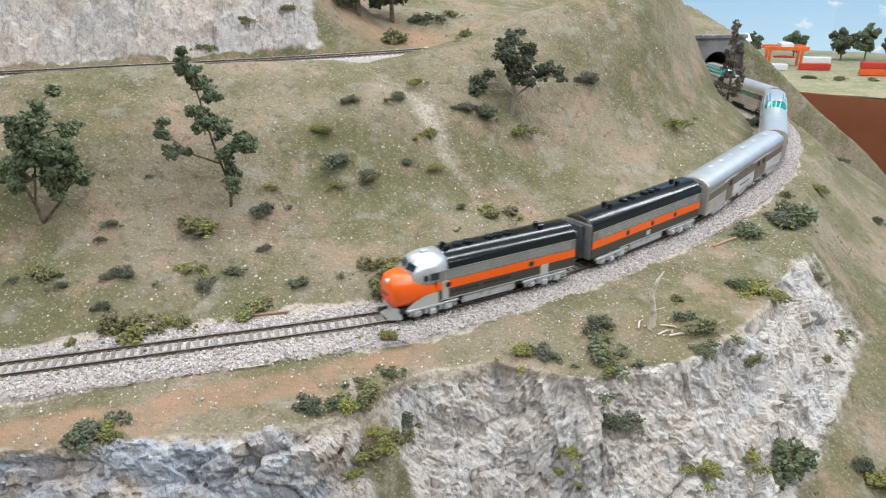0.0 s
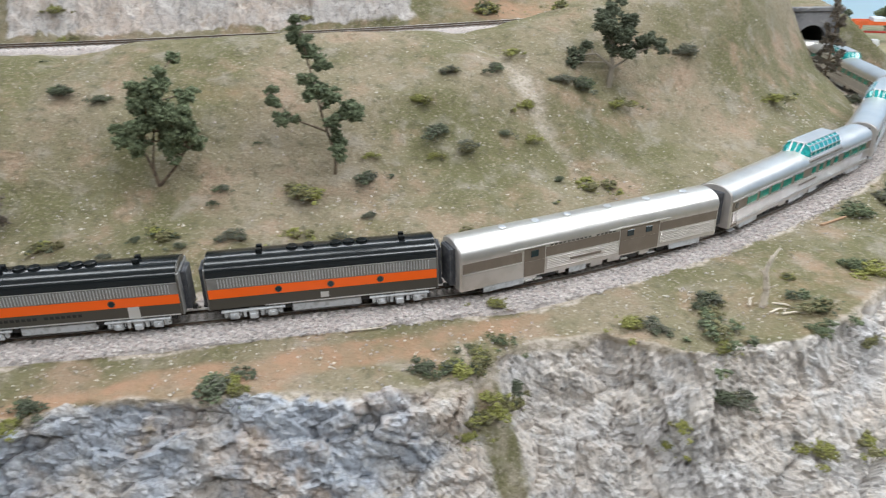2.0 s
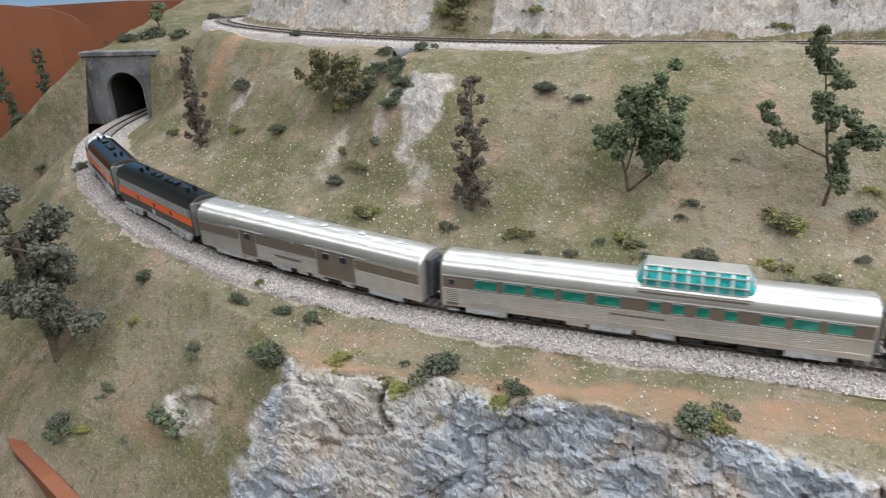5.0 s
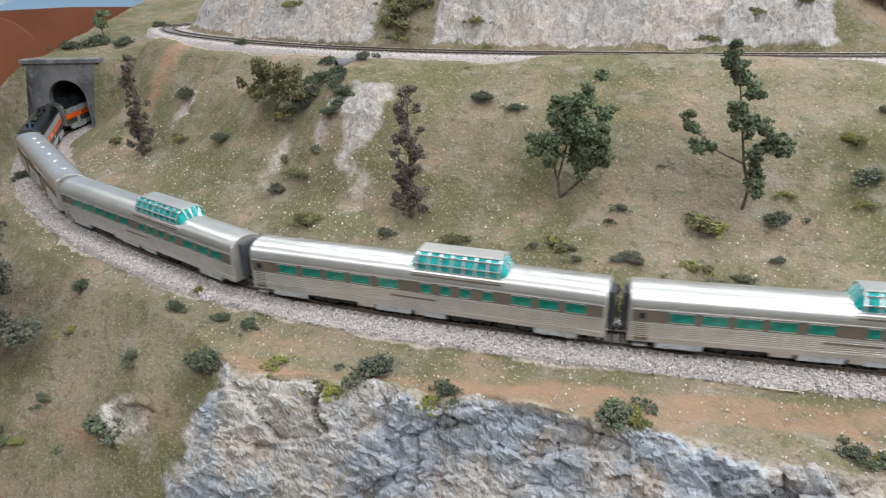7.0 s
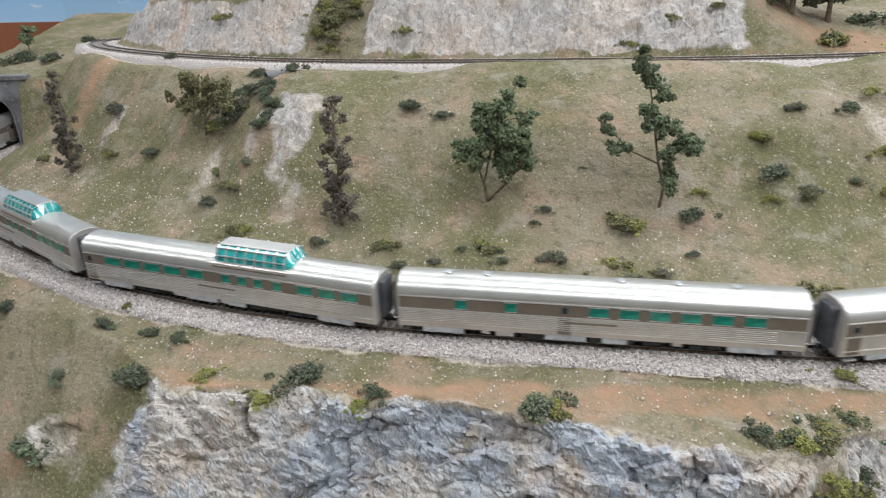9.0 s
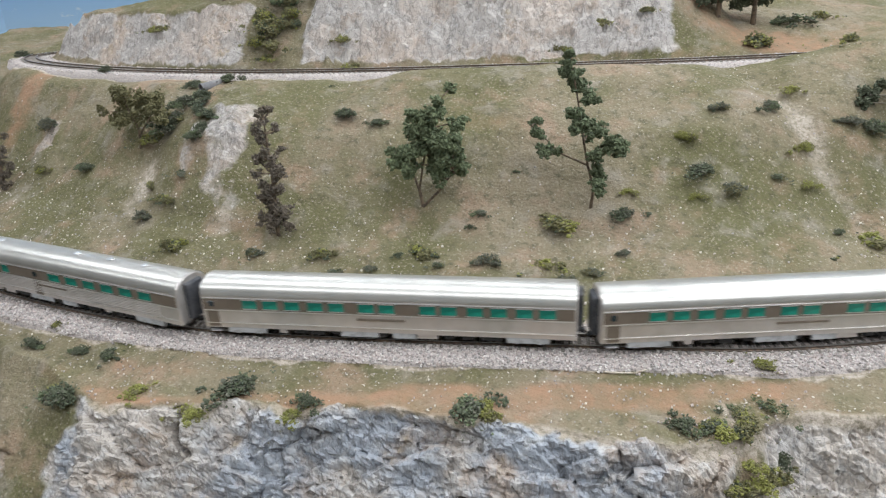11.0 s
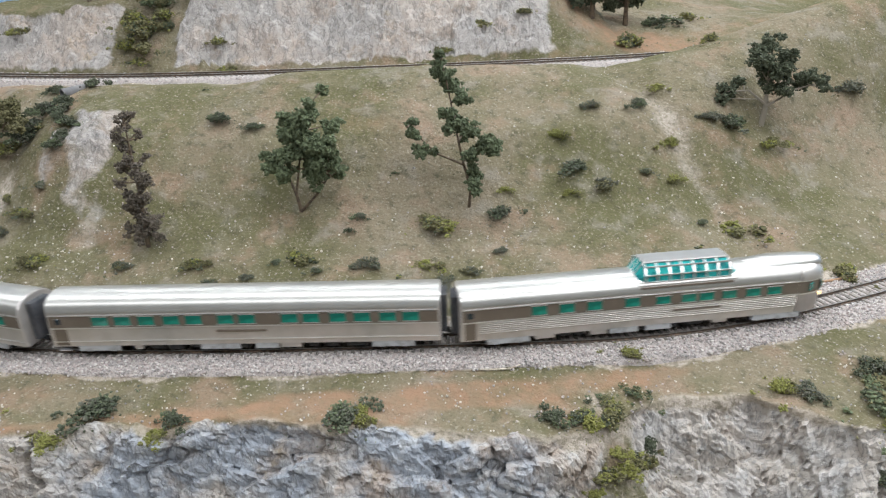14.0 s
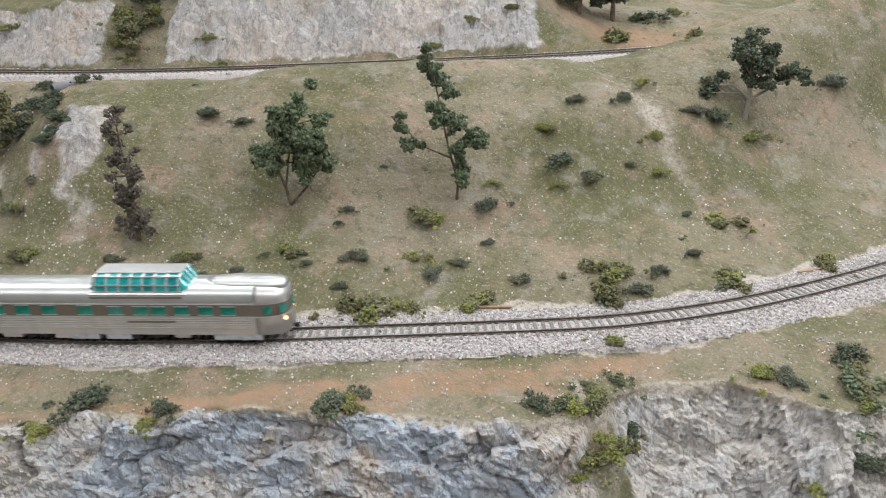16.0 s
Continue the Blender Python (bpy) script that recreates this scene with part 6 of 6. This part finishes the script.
# ---- small things on the land ----
def snag():
    top = empty("dead_tree", "bleached dead tree snag with broken limbs", "dead tree")
    top.matrix_basis = pose(0.242, 0.659, land(0.242, 0.659) - 0.001)
    bm = bmesh.new()
    line = [(0, 0, 0, 0.0032), (0.001, 0, 0.014, 0.0026), (-0.002, 0.002, 0.030, 0.0020), (0.001, 0.002, 0.042, 0.0014), (0.006, 0.004, 0.050, 0.0006)]
    for a, b in zip(line, line[1:]):
        rod(bm, a[:3], b[:3], a[3], b[3], 8)
    part("trunk", bm, BLEACHED, top)
    for a, b, r in (((0, 0, 0.016), (0.008, -0.002, 0.021), 0.0010), ((-0.001, 0.001, 0.026), (-0.007, 0, 0.033), 0.0008)):
        part("broken_limb", rod(bmesh.new(), a, b, r, r * 0.5, 6), BLEACHED, top)
    for i, (dx, dy, a) in enumerate(((0.010, -0.006, 30), (0.016, 0.002, -20), (-0.008, 0.004, 70), (0.020, -0.010, 10))):
        ob = mesh_object("fallen_branch", rod(rod(bmesh.new(), (-0.008, 0, 0), (0.002, 0.001, 0.001), 0.0009, 0.0007, 6), (0.002, 0.001, 0.001), (0.009, -0.001, 0), 0.0007, 0.0003, 6), BLEACHED)
        ob.matrix_basis = pose(0.242 + dx, 0.659 + dy, land(0.242 + dx, 0.659 + dy) + 0.001, 0, 0, a)
        tagged(ob, "small bleached branch lying on the turf", "branch", "fallen branches")


def plank(a, b, label):
    a, b = Vector(a), Vector(b)
    ob = mesh_object("plank", boxed(-(b - a).length / 2, (b - a).length / 2, -0.0011, 0.0011, -0.0008, 0.0008, bevel=0.0002), BOARD)
    mid = (a + b) / 2
    ob.matrix_basis = pose(mid.x, mid.y, land(mid.x, mid.y) + 0.0012, 0, 0, math.degrees(math.atan2((b - a).y, (b - a).x)))
    tagged(ob, label, "plank", "planks beside the track")


snag()
plank((-0.091, 0.643, 0), (-0.053, 0.654, 0), "brown wooden plank lying beside the ballast")
plank((0.335, 0.818, 0), (0.365, 0.842, 0), "brown wooden plank lying beside the ballast")
plank((0.180, 0.782, 0), (0.214, 0.803, 0), "brown wooden plank lying beside the ballast")
twig = bmesh.new()
for a, b in (((-0.016, 0.001, 0), (-0.004, -0.001, 0.0008)), ((-0.004, -0.001, 0.0008), (0.007, 0.0, 0.0005)), ((0.007, 0.0, 0.0005), (0.015, 0.004, 0.0012))):
    rod(twig, a, b, 0.0006, 0.0005, 6)
twig = mesh_object("twig", twig, BLEACHED)
twig.matrix_basis = pose(-0.055, 0.578, land(-0.055, 0.578) + 0.0010, 0, 0, 18)
tagged(twig, "thin white twig on the ballast's edge", "twig")


def culvert():
    top = empty("culvert", "grey concrete drain pipe under the upper line", "culvert")
    x, y = -0.596, 0.764
    top.matrix_basis = pose(x, y, land(x, y) + 0.002, 4, 0, -22)
    ring = [(math.cos(a), math.sin(a)) for a in (math.tau * i / 20 for i in range(20))]
    loftings = [[(c * r, yy, s * r) for c, s in ring] for r, yy in ((0.0046, 0.03), (0.0062, 0.03), (0.0062, -0.006), (0.0046, -0.006), (0.0046, 0.03))]
    part("pipe", loft(bmesh.new(), loftings, cap=False), CONCRETE, top)
    # black plate added inside the open pipe in place of its shade
    part("dark_inside", boxed(-0.005, 0.005, 0.012, 0.014, -0.005, 0.005), INNERDARK, top)


culvert()


# ---- the town on the far plain ----
def painted(name, color):
    return material(name, color, 0.55, spots=((25, tuple(v * 0.8 for v in color), 0.45, 0.65),))


WHITE, RED, ORANGEBOX, BLUEBOX = painted("white_paint", (0.75, 0.76, 0.76)), painted("red_paint", (0.55, 0.05, 0.03)), painted("crane_orange", (0.75, 0.13, 0.03)), painted("blue_paint", (0.10, 0.22, 0.42))


def container(x, y, turn, mat, label, level=0):
    top = empty("container", label, "shipping container", "containers in the yard")
    top.matrix_basis = pose(x, y, -0.110 + 0.0205 * level, 0, 0, turn) @ Matrix.Diagonal((0.66, 0.66, 0.66, 1))
    part("body", boxed(-0.07, 0.07, -0.014, 0.014, 0, 0.030, bevel=0.001), mat, top)
    rib = None
    for side in (-1, 1):
        for i in range(14):
            m = pose(-0.063 + i * 0.0097, side * 0.0143, 0.015)
            if rib is None:
                rib = part("rib", boxed(-0.002, 0.002, -0.001, 0.001, -0.013, 0.013), mat, top)
                rib.matrix_basis = m
            else:
                again(rib, m)
    for side in (-1, 1):
        part("end_door", boxed(*sorted((side * 0.0695, side * 0.0712)), -0.0125, 0.0125, 0.002, 0.028), mat, top)


def gantry(x, y, turn):
    top = empty("gantry_crane", "orange gantry crane above the container yard", "crane")
    top.matrix_basis = pose(x, y, -0.110, 0, 0, turn) @ Matrix.Diagonal((0.62, 0.62, 0.62, 1))
    for dx in (-0.08, 0.08):
        for dy in (-0.04, 0.04):
            part("leg", boxed(dx - 0.006, dx + 0.006, dy - 0.006, dy + 0.006, 0, 0.095, bevel=0.001), ORANGEBOX, top)
    for dy in (-0.04, 0.04):
        part("beam", boxed(-0.11, 0.11, dy - 0.008, dy + 0.008, 0.090, 0.110, bevel=0.001), ORANGEBOX, top)
    part("trolley", boxed(-0.03, 0.03, -0.05, 0.05, 0.108, 0.124, bevel=0.001), WHITE, top)
    part("spreader", boxed(-0.05, 0.05, -0.012, 0.012, 0.048, 0.056, bevel=0.001), RED, top)


def shed(x, y, turn, w, d, h, mat, label):
    top = empty("warehouse", label, "building")
    top.matrix_basis = pose(x, y, -0.112, 0, 0, turn)
    part("wall", boxed(-w / 2, w / 2, -d / 2, d / 2, 0, h, bevel=0.001), mat, top)
    roof = loft(bmesh.new(), [[(xx, -d / 2 - 0.004, h), (xx, d / 2 + 0.004, h), (xx, 0, h + d * 0.22)] for xx in (-w / 2 - 0.004, w / 2 + 0.004)])
    part("roof", roof, CEILINGPAINT, top, "pale pitched roof")
    for i in range(4):
        part("door", boxed(-w * 0.38 + i * w * 0.24 - 0.012, -w * 0.38 + i * w * 0.24 + 0.012, -d / 2 - 0.002, -d / 2 + 0.001, 0, h * 0.6), LOCOGREY, top)


gantry(1.08, 2.62, -8)
for cx, cy, turn, mat, lab, lev in ((1.30, 2.45, -12, RED, "red shipping container stacked in the yard", 1), (1.30, 2.45, -12, ORANGEBOX, "orange shipping container on the ground", 0), (1.46, 2.42, -12, WHITE, "white shipping container on the ground", 0),
                                    (1.47, 2.42, -12, WHITE, "white shipping container stacked in the yard", 1), (1.62, 2.38, -14, BLUEBOX, "dark blue shipping container on the ground", 0), (1.02, 2.55, -5, WHITE, "white shipping container under the crane", 0),
                                    (1.16, 2.56, -5, RED, "red shipping container under the crane", 0), (0.92, 2.66, -5, WHITE, "white shipping container beside the crane", 0), (1.22, 2.70, -8, WHITE, "white shipping container behind the crane", 0)):
    container(cx, cy, turn, mat, lab, lev)
shed(0.86, 2.80, -4, 0.30, 0.10, 0.07, WHITE, "long white warehouse with a pitched roof")
shed(1.75, 2.50, -25, 0.24, 0.10, 0.06, WHITE, "white warehouse at the yard's end")
ROUND = [(-0.25, 0.5, 0.16), (0.2, 0.5, 0.17), (0, 0.72, 0.17), (0.28, 0.75, 0.13), (-0.28, 0.76, 0.13), (0, 0.9, 0.12), (0.05, 0.4, 0.14)]
for i, (tx, ty, th) in enumerate(((0.98, 2.86, 0.13), (1.06, 2.88, 0.12), (1.20, 2.84, 0.14), (1.33, 2.76, 0.16), (1.40, 2.74, 0.17), (1.47, 2.70, 0.15), (1.56, 2.66, 0.17), (1.66, 2.60, 0.14), (1.74, 2.57, 0.15), (1.86, 2.48, 0.16), (0.9, 2.9, 0.12))):
    tree("round green tree at the edge of the far town", tx, ty, th * 0.68, [[(0, 0, 0.04), (0, 0.5, 0.025)]], ROUND, ("green", "dark")[i % 2], seed=40 + i, crumb=0.0045, dense=0.35)
for i, (bx, by, bs) in enumerate(((1.08, 2.40, 0.05), (1.16, 2.38, 0.06), (1.38, 2.30, 0.07), (1.46, 2.27, 0.06), (1.25, 2.36, 0.05), (1.55, 2.22, 0.06))):
    ob = new("bush", bpy.data.objects["bush"].data)
    ob.matrix_basis = pose(bx, by, land(bx, by), 0, 0, i * 70) @ Matrix.Diagonal((bs, bs, bs * 0.7, 1))
    tagged(ob, "dry scrub bush on the far plain", "bush", "bushes on the plain")


def far_rock(x, y, z, size, mat, label, seed):
    bm = bmesh.new()
    bmesh.ops.create_icosphere(bm, subdivisions=4, radius=1.0)
    for v in bm.verts:
        p = v.co.copy()
        k = 1 + 0.30 * noise.noise(p * 1.6 + Vector((seed, 0, 0))) + 0.12 * noise.noise(p * 4.5)
        v.co = Vector((p.x * size[0], p.y * size[1], p.z * size[2])) * k
    ob = mesh_object("rock_outcrop", bm, mat)
    ob.matrix_basis = pose(x, y, z)
    tagged(ob, label, "rock")


far_rock(-2.02, 1.50, 0.02, (0.14, 0.12, 0.075), YELLOWROCK, "ochre yellow cast rock outcrop by the aisle", 3)
far_rock(-1.90, 1.36, 0.00, (0.16, 0.12, 0.06), YELLOWROCK, "low ochre and pink rock ridge", 5)
far_rock(-1.78, 1.30, -0.03, (0.18, 0.14, 0.06), SAND, "tan turf covered knoll behind the tunnel", 8)

motions()
